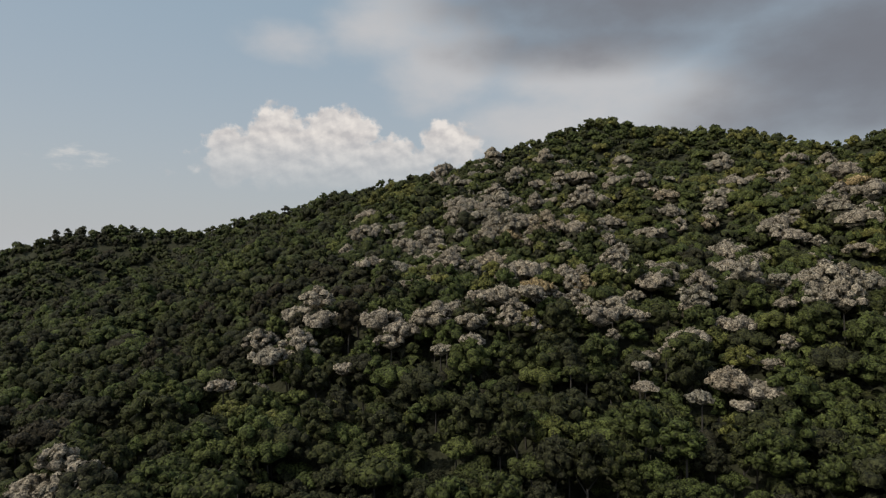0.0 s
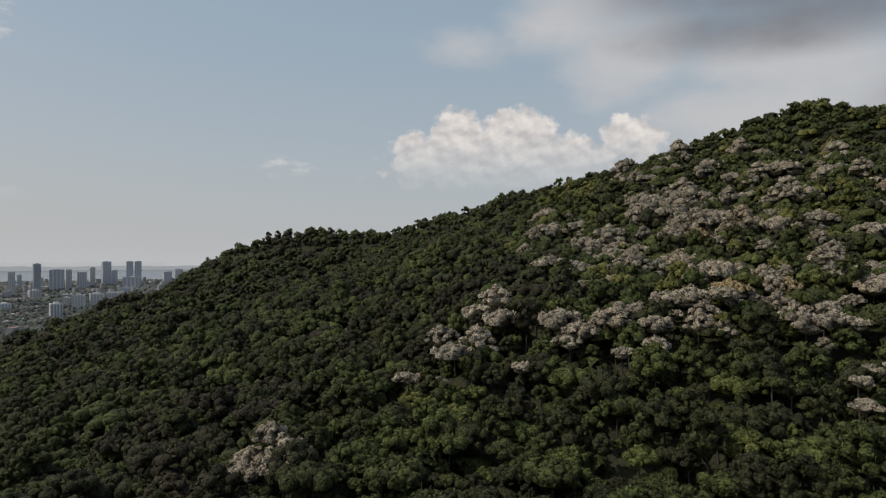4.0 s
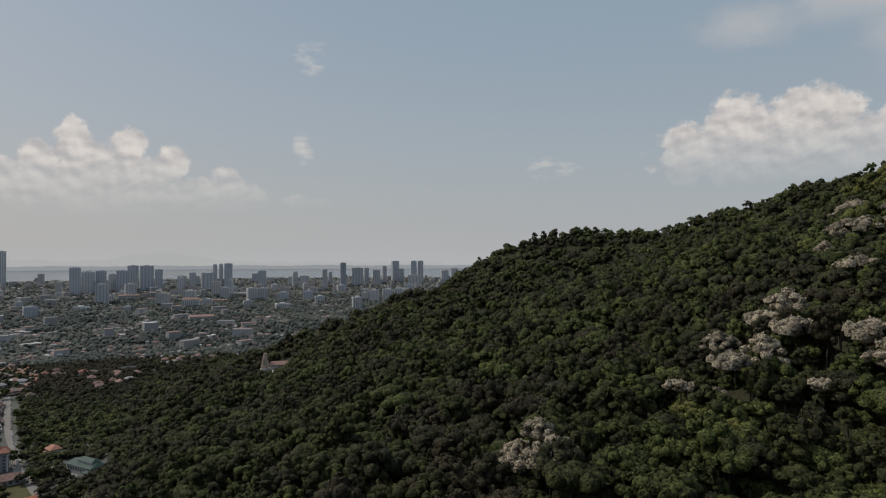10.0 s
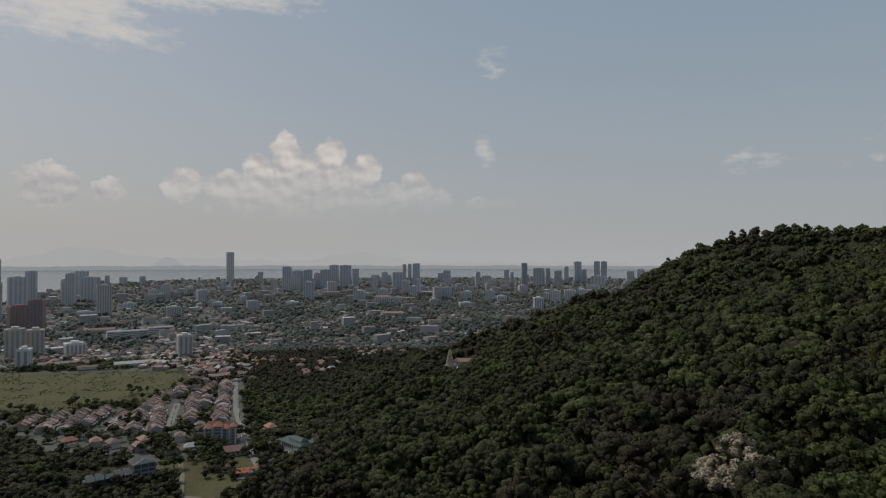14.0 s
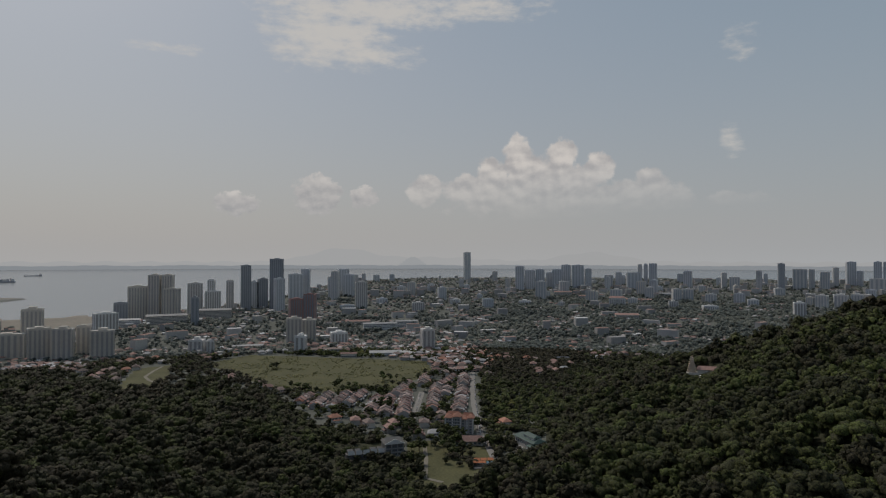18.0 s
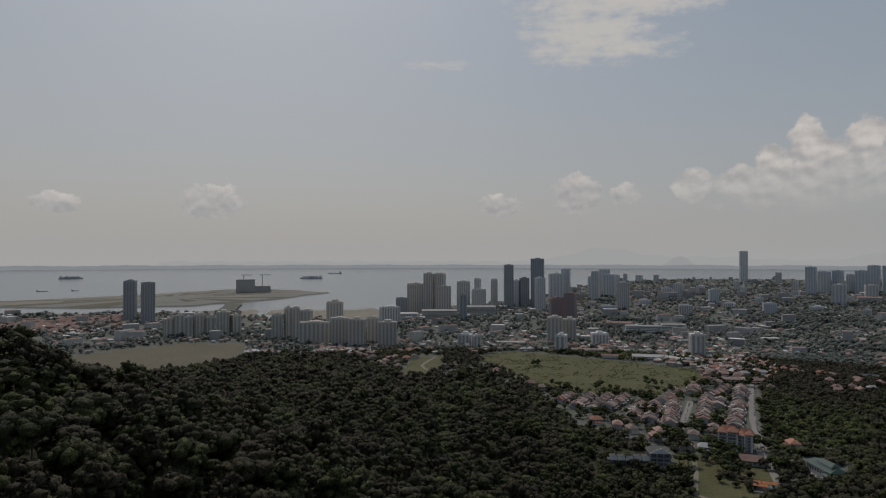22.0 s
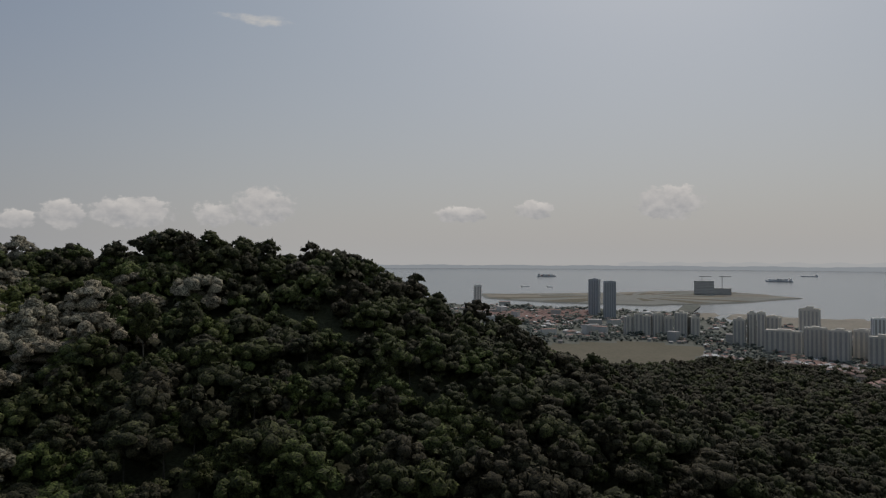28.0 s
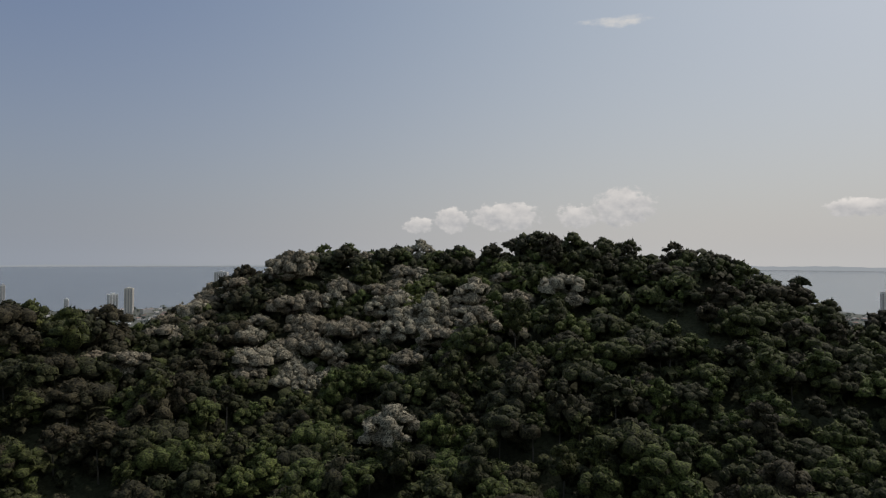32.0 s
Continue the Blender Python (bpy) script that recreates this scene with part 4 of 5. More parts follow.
def grey_flats():
    root = new("grey_apartment_block")
    part("wall", box(-7, 13, -9, 9, -6, 26), M_STAINED, root)
    part("wing", box(-48, -7, -6, 8, -6, 18), M_STAINED, root)
    part("gable_roof", gable(-8, 14, -10, 10, 26, 31, 3), M_STAINED, root, "grey ribbed pitched roof")
    for k in range(5):
        part("dormer", gable(-46 + 8 * k, -40 + 8 * k, -8, 9, 18, 22), M_STAINED, root)
    for f in range(6):
        part("balcony", join(box(-6, 12, -10.3, -9, 0.5 + 4 * f, 1.6 + 4 * f)), M_TIN, root)
        for k in range(4):
            part("window", box(-5.5 + 4.6 * k, -2.6 + 4.6 * k, -9.2, -8.9, 1.9 + 4 * f, 3.9 + 4 * f), M_GLASS, root)
        if f < 4:
            for k in range(9):
                part("window", box(-46 + 4.4 * k, -43.4 + 4.4 * k, -6.2, -5.9, 2 + 4 * f, 4.2 + 4 * f), M_GLASS, root)
    for k in range(5):
        part("bargeboard", gable(-46.3 + 8 * k, -39.7 + 8 * k, -8.6, -8.0, 18.2, 22.6), WHITE, root, "white edge of a gable")
    part("bargeboard", crosswise(gable(-10.6, -10.0, -8, 14, 26.2, 31.4)), WHITE, root, "white edge of a gable")
    for k in range(4):
        part("pier", box(-7.2 + 6.4 * k, -6.2 + 6.4 * k, -10.4, -9, -4, 27), M_TIN, root)
    root.matrix_basis = at(82.1, 612, -10, 14) @ Matrix.Scale(0.9, 4)
    tagged(root, "grey eight-storey apartment block with gabled roofs rising from trees", "apartment block")


grey_flats()


def market():
    root = new("food_court")
    part("deck", box(-13, 15, -9, 8, -1, 0.5), M_STAINED, root)
    for k in range(3):
        part("orange_canopy", gable(-12 + 6.2 * k, -6.6 + 6.2 * k, 2.5 - 0.8 * k, 7.5 - 0.8 * k, 4.2 + 0.3 * k, 5.6 + 0.3 * k), M_CANOPY, root, "bright orange canopy")
    part("orange_canopy", gable(-13, -2, -3.5, 1.2, 3.8, 5.0), M_CANOPY, root, "bright orange canopy")
    part("blue_canopy", gable(-1, 12, -6, 0.5, 3.8, 4.8), M_BLUEROOF, root, "pale blue canopy")
    part("blue_canopy", gable(0, 6, -12, -6.6, 3.4, 4.4), M_BLUEROOF, root, "pale blue canopy")
    for x in (-12, -4, 4, 12):
        for y in (-5, 2, 7):
            part("post", box(x - 0.15, x + 0.15, y - 0.15, y + 0.15, 0, 4.4), M_STEEL, root)
    root.matrix_basis = at(73.25, 580, 0, 6)
    tagged(root, "open food court under orange and blue canopies", "food court")
    hall = new("low_hall")
    part("wall", box(-15, 15, -6, 6, -2, 5), CREAM, hall)
    part("roof", gable(-17, 17, -8, 8, 5, 9, 5), M_TILE, hall, "dark red tiled hipped roof")
    for k in range(6):
        part("window", box(-13 + 4.6 * k, -10.5 + 4.6 * k, -6.2, -5.9, 1.5, 3.6), M_GLASS, hall)
    hall.matrix_basis = at(75.0, 648, 0, 4)
    tagged(hall, "low hall with dark red roof beside the road", "hall")


market()


# ---- parked cars ----
def car_proto(paint, words):
    root = new("car")
    v = [(-2.1, -0.85, 0.35), (2.1, -0.85, 0.35), (2.1, 0.85, 0.35), (-2.1, 0.85, 0.35), (-2.1, -0.85, 0.85), (2.0, -0.85, 0.8), (2.0, 0.85, 0.8), (-2.1, 0.85, 0.85)]
    f = [(3, 2, 1, 0), (4, 5, 6, 7), (0, 1, 5, 4), (1, 2, 6, 5), (2, 3, 7, 6), (3, 0, 4, 7)]
    part("body", (v, f), paint, root, bevel=0.12)
    v = [(-1.7, -0.78, 0.84), (1.0, -0.78, 0.8), (1.0, 0.78, 0.8), (-1.7, 0.78, 0.84), (-1.2, -0.65, 1.42), (0.35, -0.65, 1.42), (0.35, 0.65, 1.42), (-1.2, 0.65, 1.42)]
    part("cabin", (v, f), M_GLASS, root, "dark glazed cabin")
    part("roof", box(-1.2, 0.35, -0.65, 0.65, 1.42, 1.47), paint, root)
    for x in (-1.3, 1.3):
        for y in (-0.86, 0.7):
            ring = [(x + 0.32 * math.cos(k * 0.785), y + d, 0.32 + 0.32 * math.sin(k * 0.785)) for d in (0, 0.16) for k in range(8)]
            part("wheel", (ring, [(k, (k + 1) % 8, 8 + (k + 1) % 8, 8 + k) for k in range(8)] + [tuple(range(7, -1, -1)), tuple(range(8, 16))]), M_STEEL, root)
    return tagged(root, f"{words} car parked beside the road", "car", "parked cars")


CARS = [car_proto(WHITE, "white"), car_proto(M_TIN, "silver"), car_proto(DARK, "dark grey")]
LANES = [(73.9, 690, 74.3, 830, 14), (74.35, 840, 74.4, 1000, 10), (79.75, 770, 79.3, 890, 8), (73.3, 640, 73.6, 672, 5)]
count = 0
for a0, r0, a1, r1, n in LANES:
    for k in range(n):
        f = (k + random.uniform(0.2, 0.8)) / n
        p, q = polar(a0 + f * (a1 - a0), r0 + f * (r1 - r0)), polar(a1, r1) - polar(a0, r0)
        m = pose(p[0], p[1], float(height(p[0], p[1])) + 0.36, 0, 0, math.degrees(math.atan2(q[1], q[0])) + random.choice((0, 180)))
        if count < 3:
            CARS[count].matrix_basis = m
        else:
            copy_thing(random.choice(CARS), m)
        count += 1


# ---- detached houses ----
def villa_proto(roof_mat, words, wall_mat):
    root = new("villa")
    part("wall", box(-6.5, 6.5, -5, 5, -2, 6), wall_mat, root)
    part("roof", gable(-7.5, 7.5, -6, 6, 6, 9.4, 4.5), roof_mat, root)
    part("porch", box(-4, 3, -8, -5, -1, 3), wall_mat, root)
    part("porch_roof", gable(-4.6, 3.6, -8.6, -5, 3, 4.2, 0), roof_mat, root)
    for k in range(3):
        part("window", box(-5.2 + 4 * k, -2.8 + 4 * k, -5.15, -4.9, 3.6, 5.2), M_GLASS, root)
    return tagged(root, f"two-storey villa with {words} hipped roof among trees", "villa", "villas on the plain")


VILLAS = [villa_proto(M_TILE, "red tiled", M_HOUSE), villa_proto(M_TILE_B, "brown tiled", CREAM), villa_proto(M_TIN, "grey sheet", M_HOUSE), villa_proto(M_TILE_O, "orange tiled", CREAM)]
used = [False] * 4
trng = np.random.default_rng(11)


def free_plot(a, r):
    """Plain land that bears houses and trees."""
    bad = inside(a, r, MEADOW) | inside(a, r, FIELD) | inside(a, r, PARK) | inside(a, r, CLEARING) | inside(a, r, SAND)
    return ~bad & (r > forest_edge(a) + 15) & (r < coast(a) * 0.97)


def near_rows(a, r, gap=20):
    """Whether a place lies in a terrace, on the road or at a single building."""
    x, y = -np.sin(np.radians(a)) * r, np.cos(np.radians(a)) * r
    hit = np.zeros(np.shape(a), bool)
    for a0, r0, a1, r1 in ROWS + [(73.5, 600, 74.4, 740), (74.4, 740, 74.6, 1060), (80.2, 740, 79.2, 900), (75.8, 690, 75.6, 715), (82.5, 618, 84.2, 640), (73.3, 540, 73.4, 592), (74.9, 640, 74.9, 655), (69.0, 620, 70.4, 690)]:
        p, q = polar(a0, r0), polar(a1, r1)
        d = q - p
        f = np.clip(((x - p[0]) * d[0] + (y - p[1]) * d[1]) / (d @ d + 1e-9), 0, 1)
        hit |= np.hypot(x - p[0] - f * d[0], y - p[1] - f * d[1]) < gap
    return hit


def clusters(a, r, size=160.0, seed=5):
    x, y = -np.sin(np.radians(a)) * r, np.cos(np.radians(a)) * r
    return np.array([noise.noise((u / size, v / size, seed)) for u, v in zip(x, y)])


n = 1500
va, vr = trng.uniform(60, 108, n), trng.uniform(560, 1450, n)
ok = free_plot(va, vr) & ~near_rows(va, vr, 20)
va, vr = va[ok], vr[ok]
ok = (clusters(va, vr, 130) > 0.05) | ((va > 73) & (va < 82) & (vr > 1000))
va, vr = va[ok], vr[ok]
taken = []
for a, r in zip(va, vr):
    p = polar(a, r)
    if len(taken) >= 190 or any(abs(p[0] - q[0]) + abs(p[1] - q[1]) < 22 for q in taken):
        continue
    taken.append(p)
    w = random.choices(range(4), (5, 3, 1.2, 1.4))[0]
    m = at(a, r, 0, random.choice((0, 90, 20, -70)))
    if not used[w]:
        VILLAS[w].matrix_basis, used[w] = m, True
    else:
        copy_thing(VILLAS[w], m)
taken = np.array(taken)

# far town: joined houses and blocks
hv, hf, hm = [], [], []
n = 14500
ha = trng.uniform(34, 150, n)
hr = 1250 * (6300 / 1250) ** trng.uniform(0, 1, n) ** 0.9
ha, hr = np.r_[ha, trng.uniform(72.5, 82, 420), trng.uniform(104, 122, 300)], np.r_[hr, trng.uniform(1010, 1420, 420), trng.uniform(1240, 1330, 300)]
ok = free_plot(ha, hr) & (((clusters(ha, hr, 210) > 0.1) | (trng.uniform(0, 1, len(ha)) < 0.35)) | (hr < 1420)) & ~near_rows(ha, hr)
ok &= (clusters(ha, hr, 120, 8) > np.interp(ha, [34, 68, 78, 150], [0.05, 0.02, -0.12, -0.2])) | (hr > 3400)
ha, hr = ha[ok], hr[ok]
extra = trng.uniform(186, 210, 160)
ha, hr = np.r_[ha, extra], np.r_[hr, trng.uniform(1900, 2450, 160)]
for a, r in zip(ha, hr):
    big = r > 1420 and trng.uniform() < 0.04 + 0.10 * (r > 3000)
    if big:
        w, d, t = trng.uniform(18, 50), trng.uniform(12, 22), trng.uniform(9, 24 + 12 * (r > 3000))
        shape = [box(-w / 2, w / 2, -d / 2, d / 2, -2, t), gable(-w / 2, w / 2, -d / 2, d / 2, t + 0.2, t + 1.5, 2)]
    else:
        w, d, t = trng.uniform(6, 11 + 4 * (r > 1500)), trng.uniform(6, 9), trng.uniform(3.5, 6.5)
        shape = [box(-w / 2, w / 2, -d / 2, d / 2, -2, t), gable(-w / 2 - 1, w / 2 + 1, -d / 2 - 1, d / 2 + 1, t + 0.2, t + d * 0.3, d * 0.4 * (trng.uniform() < 0.6))]
    m = at(a, r, 0, trng.uniform(-30, 60))
    for s_, mi in zip(shape, (0, 1)):
        b = len(hv)
        hv += [tuple(m @ Vector(p)) for p in s_[0]]
        hf += [tuple(k + b for k in f) for f in s_[1]]
        hm += [mi] * len(s_[1])
me = bpy.data.meshes.new("far_houses")
me.from_pydata(hv, [], hf)
me.materials.append(M_WALLS), me.materials.append(M_ROOFS)
me.polygons.foreach_set("material_index", np.array(hm, np.int32))
tagged(new("far_houses", me), "crowded low houses with red and grey roofs far across the plain", "houses", kind="stuff")


hv, hf = [], []
for k in range(230):
    a, r = trng.uniform(127.6, 137), trng.uniform(1900, 2330)
    w = trng.uniform(12, 30)
    m = at(a, r, 0, trng.uniform(-12, 12))
    for shape in (box(-w / 2, w / 2, -4, 4, -2, 5), gable(-w / 2 - 1, w / 2 + 1, -5, 5, 5.2, 8.4, 2)):
        q = len(hv)
        hv += [tuple(m @ Vector(p)) for p in shape[0]]
        hf += [tuple(i_ + q for i_ in f) for f in shape[1]]
me = bpy.data.meshes.new("shore_terraces")
me.from_pydata(hv, [], hf)
me.materials.append(M_TILE)
tagged(new("shore_terraces", me), "rows of red-roofed terraces beside the shore", "houses", kind="stuff")


# ---- ships ----
def ship(azimuth, rt, long, turn, loaded):
    root = new("cargo_ship")
    h, b = long / 2, long * 0.075
    v = [(-h, -b, 0), (h * 0.8, -b, 0), (h, 0, 0), (h * 0.8, b, 0), (-h, b, 0), (-h, -b, 9), (h * 0.82, -b, 9), (h * 1.03, 0, 11), (h * 0.82, b, 9), (-h, b, 9)]
    part("hull", (v, [(4, 3, 2, 1, 0), (5, 6, 7, 8, 9), (0, 1, 6, 5), (1, 2, 7, 6), (2, 3, 8, 7), (3, 4, 9, 8), (4, 0, 5, 9)]), DARK, root)
    part("deckhouse", box(-h * 0.92, -h * 0.74, -b * 0.8, b * 0.8, 9, 30), WHITE, root)
    part("funnel", box(-h * 0.72, -h * 0.68, -3, 3, 9, 33), RED, root)
    part("mast", box(h * 0.88, h * 0.89, -0.6, 0.6, 9, 24), PALE, root)
    if loaded:
        for k in range(7):
            part("container_stack", box(-h * 0.6 + k * h * 0.2, -h * 0.43 + k * h * 0.2, -b * 0.9, b * 0.9, 9, 9 + random.choice((12, 15, 18))), random.choice((BLUE, DARK, RED, PALE)), root)
    p, s = place(azimuth, rt, -3)
    root.matrix_basis = Matrix.LocRotScale(p, Euler((0, 0, radians(azimuth + turn))), (s, s, s * max(0.3, min(1.0, long / 200))))
    tagged(root, "loaded grey container ship at anchor" if loaded else "low dark coaster at anchor in the strait", "ship", "ships in the strait")


ship(131.3, 7000, 205, 4, True)
ship(112.5, 6250, 215, 176, True)
ship(110.4, 8300, 170, 178, False)
ship(133.2, 4400, 60, 3, False)
ship(131.0, 4380, 40, 5, False)


def building_site():
    root = new("building_site")
    part("tall_block", box(-50, 50, -22, 22, 0, 72), M_RECESS, root)
    part("low_block", box(50, 135, -22, 22, 0, 34), M_RECESS, root)
    for x in (-10, 90):
        crane = part("crane_mast", box(x - 1.5, x + 1.5, -1.5, 1.5, 30, 98), M_STEEL, root)
        part("crane_jib", box(x - 14, x + 45, -1, 1, 95, 98), M_STEEL, crane)
    for k in range(8):
        part("floor_edge", box(-50.5, 50.5, -22.5, 22.5, 8.5 * k, 8.5 * k + 1.2), PALE, root)
    root.matrix_basis = at(118.1, 3700, 2)
    tagged(root, "unfinished blue-grey tower with cranes on the reclaimed island", "building site")


building_site()

# ---- forest ----
rng = np.random.default_rng(7)
ICO = {}
for sub in (1, 2):
    bm = bmesh.new()
    bmesh.ops.create_icosphere(bm, subdivisions=sub, radius=1.0)
    ICO[sub] = (np.array([v.co[:] for v in bm.verts]), np.array([[v.index for v in f.verts] for f in bm.faces]))
    bm.free()


OCTA = (np.array([(1, 0, 0), (-1, 0, 0), (0, 1, 0), (0, -1, 0), (0, 0, 1), (0, 0, -1)], float), np.array([(0, 2, 4), (2, 1, 4), (1, 3, 4), (3, 0, 4), (2, 0, 5), (1, 2, 5), (3, 1, 5), (0, 3, 5)]))


def tufts(v, f, count, size):
    """Loose leaf tufts on the faces of a crown."""
    pick_ = rng.integers(0, len(f), count)
    mix = rng.dirichlet((1, 1, 1), count)
    c = (v[f[pick_]] * mix[:, :, None]).sum(1)
    n_ = np.cross(v[f[pick_, 1]] - v[f[pick_, 0]], v[f[pick_, 2]] - v[f[pick_, 0]])
    n_ /= np.linalg.norm(n_, axis=1)[:, None] + 1e-9
    u = np.cross(n_, rng.standard_normal((count, 3)))
    u /= np.linalg.norm(u, axis=1)[:, None] + 1e-9
    w = np.cross(n_, u)
    c = c + n_ * size * rng.uniform(-0.15, 0.4, (count, 1))
    tri = [c + size * rng.uniform(0.5, 1.1, (count, 1)) * (u * math.cos(g) + w * math.sin(g) + 0.6 * n_ * rng.standard_normal((count, 1))) for g in (0.0, 2.1, 4.2)]
    return np.stack(tri, 1).reshape(-1, 3), np.arange(count * 3).reshape(-1, 3)


def merged(*meshes):
    vs, fs, n = [], [], 0
    for v, f in meshes:
        vs.append(v)
        fs.append(f + n)
        n += len(v)
    return np.concatenate(vs), np.concatenate(fs)


def crown(style, lobes, ball, loose, leaf, cut=-0.35):
    """A crown of rounded leaf heads crowded over a dome, with loose leaf tufts on them, its base at z 0. style 0: round, 1: umbrella, 2: tall."""
    wide, tall = ((10.2, 8.2), (12.4, 5.6), (8.4, 10.4))[style]
    bv, bf = ball
    up = np.cross(bv[bf[:, 1]] - bv[bf[:, 0]], bv[bf[:, 2]] - bv[bf[:, 0]])
    up /= np.linalg.norm(up, axis=1)[:, None]
    bf = bf[up[:, 2] > cut]
    size = wide * (0.62 if style == 1 else 0.58) / math.sqrt(lobes)
    skew = rng.uniform(-0.16, 0.16, 2) * wide
    heads = []
    for k in range(lobes):
        f = (k + 0.5) / lobes
        down = f ** (0.8 if style == 1 else 1.0) * (1.35 if style == 1 else 1.9)
        g = 2.4 * k + rng.uniform(-0.45, 0.45)
        reach = wide * 0.5 * rng.uniform(0.72, 1.02) * math.sin(min(down, 1.7)) - 0.4 * size
        z = tall * (0.5 + 0.42 * math.cos(down)) + rng.uniform(-0.1, 0.08) * tall
        c = np.array((math.cos(g) * reach + skew[0] * z / tall, math.sin(g) * reach + skew[1] * z / tall, z))
        s = size * rng.uniform(0.72, 1.3) * np.array([1, 1, 0.78]) * rng.uniform(0.88, 1.12, 3)
        spin = rng.uniform(0, 6.28)
        turned = np.stack([bv[:, 0] * math.cos(spin) - bv[:, 1] * math.sin(spin), bv[:, 0] * math.sin(spin) + bv[:, 1] * math.cos(spin), bv[:, 2]], -1)
        heads.append((turned * (1 + 0.1 * rng.standard_normal((len(bv), 1))) * s + c, bf))
    v, f = merged(*heads)
    core = (OCTA[0] * np.array([wide * 0.33, wide * 0.33, tall * 0.3]) + np.array([0, 0, tall * 0.42]), OCTA[1])
    return merged((v, f), tufts(v, f, loose, leaf), core)


STYLES = (0, 1, 2, 0, 1, 0, 0, 1)
NEAR = [crown(k, 30, ICO[2], 900, 0.5) for k in STYLES]
CLOSE = [crown(k, 18, ICO[1], 210, 0.72) for k in STYLES]
MID = [crown(k, 11, ICO[1], 110, 0.85) for k in STYLES]
FAR = [crown(k, 6, ICO[1], 40, 1.1, -0.1) for k in STYLES]
TINY = [crown(0, 3, ICO[1], 3, 1.2, -0.05) for k in range(8)]
CLOUDY = {"close": [crown(k, 24, ICO[1], 300, 0.6) for k in (1, 1, 0)], "middle": [crown(k, 18, ICO[1], 170, 0.7) for k in (1, 1, 0)], "far": [crown(k, 9, ICO[1], 60, 0.9, -0.1) for k in (1, 1, 0)]}


def plant(name, spots, protos, mat, scales, tints, label, squat=1.0):
    """Many trees joined into one mesh of crowns."""
    vs, fs, ts, n = [], [], [], 0
    own = np.abs(np.sin(spots[:, :1] * np.array([[12.99, 7.31, 3.77]]) + spots[:, 1:2] * np.array([[78.23, 41.7, 19.3]])) * 437.58) % 1
    which, turn, tallness = (own[:, 0] * len(protos)).astype(int), own[:, 1] * 2 * np.pi, 0.9 + 0.3 * own[:, 2]
    for k, (v, f) in enumerate(protos):
        idx = np.where(which == k)[0]
        if not len(idx):
            continue
        c, s = np.cos(turn[idx])[:, None], np.sin(turn[idx])[:, None]
        sc = scales[idx][:, None]
        x = (v[None, :, 0] * c - v[None, :, 1] * s) * sc + spots[idx, 0:1]
        y = (v[None, :, 0] * s + v[None, :, 1] * c) * sc + spots[idx, 1:2]
        z = v[None, :, 2] * sc * squat * tallness[idx][:, None] + spots[idx, 2:3]
        vs.append(np.stack([x, y, z], -1).reshape(-1, 3))
        fs.append((f[None] + (np.arange(len(idx)) * len(v))[:, None, None] + n).reshape(-1, 3))
        ts.append(np.repeat(tints[idx], len(v)))
        n += len(idx) * len(v)
    ob = mesh_object(name, np.concatenate(vs), np.concatenate(fs), [mat], None, True, attr=np.concatenate(ts))
    return tagged(ob, label, "trees", kind="stuff")


def jitter(step, half):
    a, b = np.meshgrid(np.arange(-1300, 1300, step), np.arange(-1300, 1350, step))
    a[::2] += step / 2
    x, y = (a + rng.uniform(-half, half, a.shape)).ravel(), (b + rng.uniform(-half, half, b.shape)).ravel()
    return x, y


x1, y1 = jitter(7.9, 2.9)
x2, y2 = jitter(9.8, 3.5)
k1, k2 = np.hypot(x1, y1) < 520, np.hypot(x2, y2) >= 520
tx, ty = np.r_[x1[k1], x2[k2]], np.r_[y1[k1], y2[k2]]
tr, ta = np.hypot(tx, ty), np.degrees(np.arctan2(-tx, ty))
ta = np.where(ta < -100, ta + 360, ta)
luck = rng.uniform(0, 1, (len(tx), 7))
broad = np.interp(ta, [15, 30, 60, 75, 110, 140, 160, 200], [1, 1.22, 1.32, 1.42, 1.45, 1.3, 1.28, 1.28]) * np.where(tr > 700, 0.9, 1.0)
broad = np.where((ta > 64) & (ta < 92) & (tr > 470), 0.95, broad)
keep = (tr > 4) & (luck[:, 6] < broad ** -1.4) & (tr < forest_edge(ta)) & (ta > -42) & (ta < 214) & ~inside(ta, tr, CLEARING) & ~inside(ta, tr, PARK) & ~inside(ta, tr, FIELD) & ~near_rows(ta, tr, 11)
keep &= ~((np.abs(ta - 54.7) < 1.35) & (tr > 768) & (tr < 864)) & ~((np.abs(ta - 69.3) < 1.7) & (tr > 605) & (tr < 675))
tx, ty, tr, ta, luck, broad = tx[keep], ty[keep], tr[keep], ta[keep], luck[keep], broad[keep]
tz = height(tx, ty)
keep = (np.degrees(np.arctan2(tz + 16 - EYE, tr)) > -25) | (luck[:, 5] < 0.4)
for f in (0.3, 0.4, 0.5, 0.6, 0.7, 0.78, 0.85, 0.9, 0.95):
    keep &= (tz + 20 - EYE) / tr > (height(tx * f, ty * f) + 3 - EYE) / (tr * f)
tx, ty, tr, ta, tz, luck, broad = tx[keep], ty[keep], tr[keep], ta[keep], tz[keep], luck[keep], broad[keep]
el_t = np.degrees(np.arctan2(tz + 15 - EYE, tr))


def field_noise(size, seed):
    return np.array([noise.noise((x / size, y / size, seed)) for x, y in zip(tx, ty)])


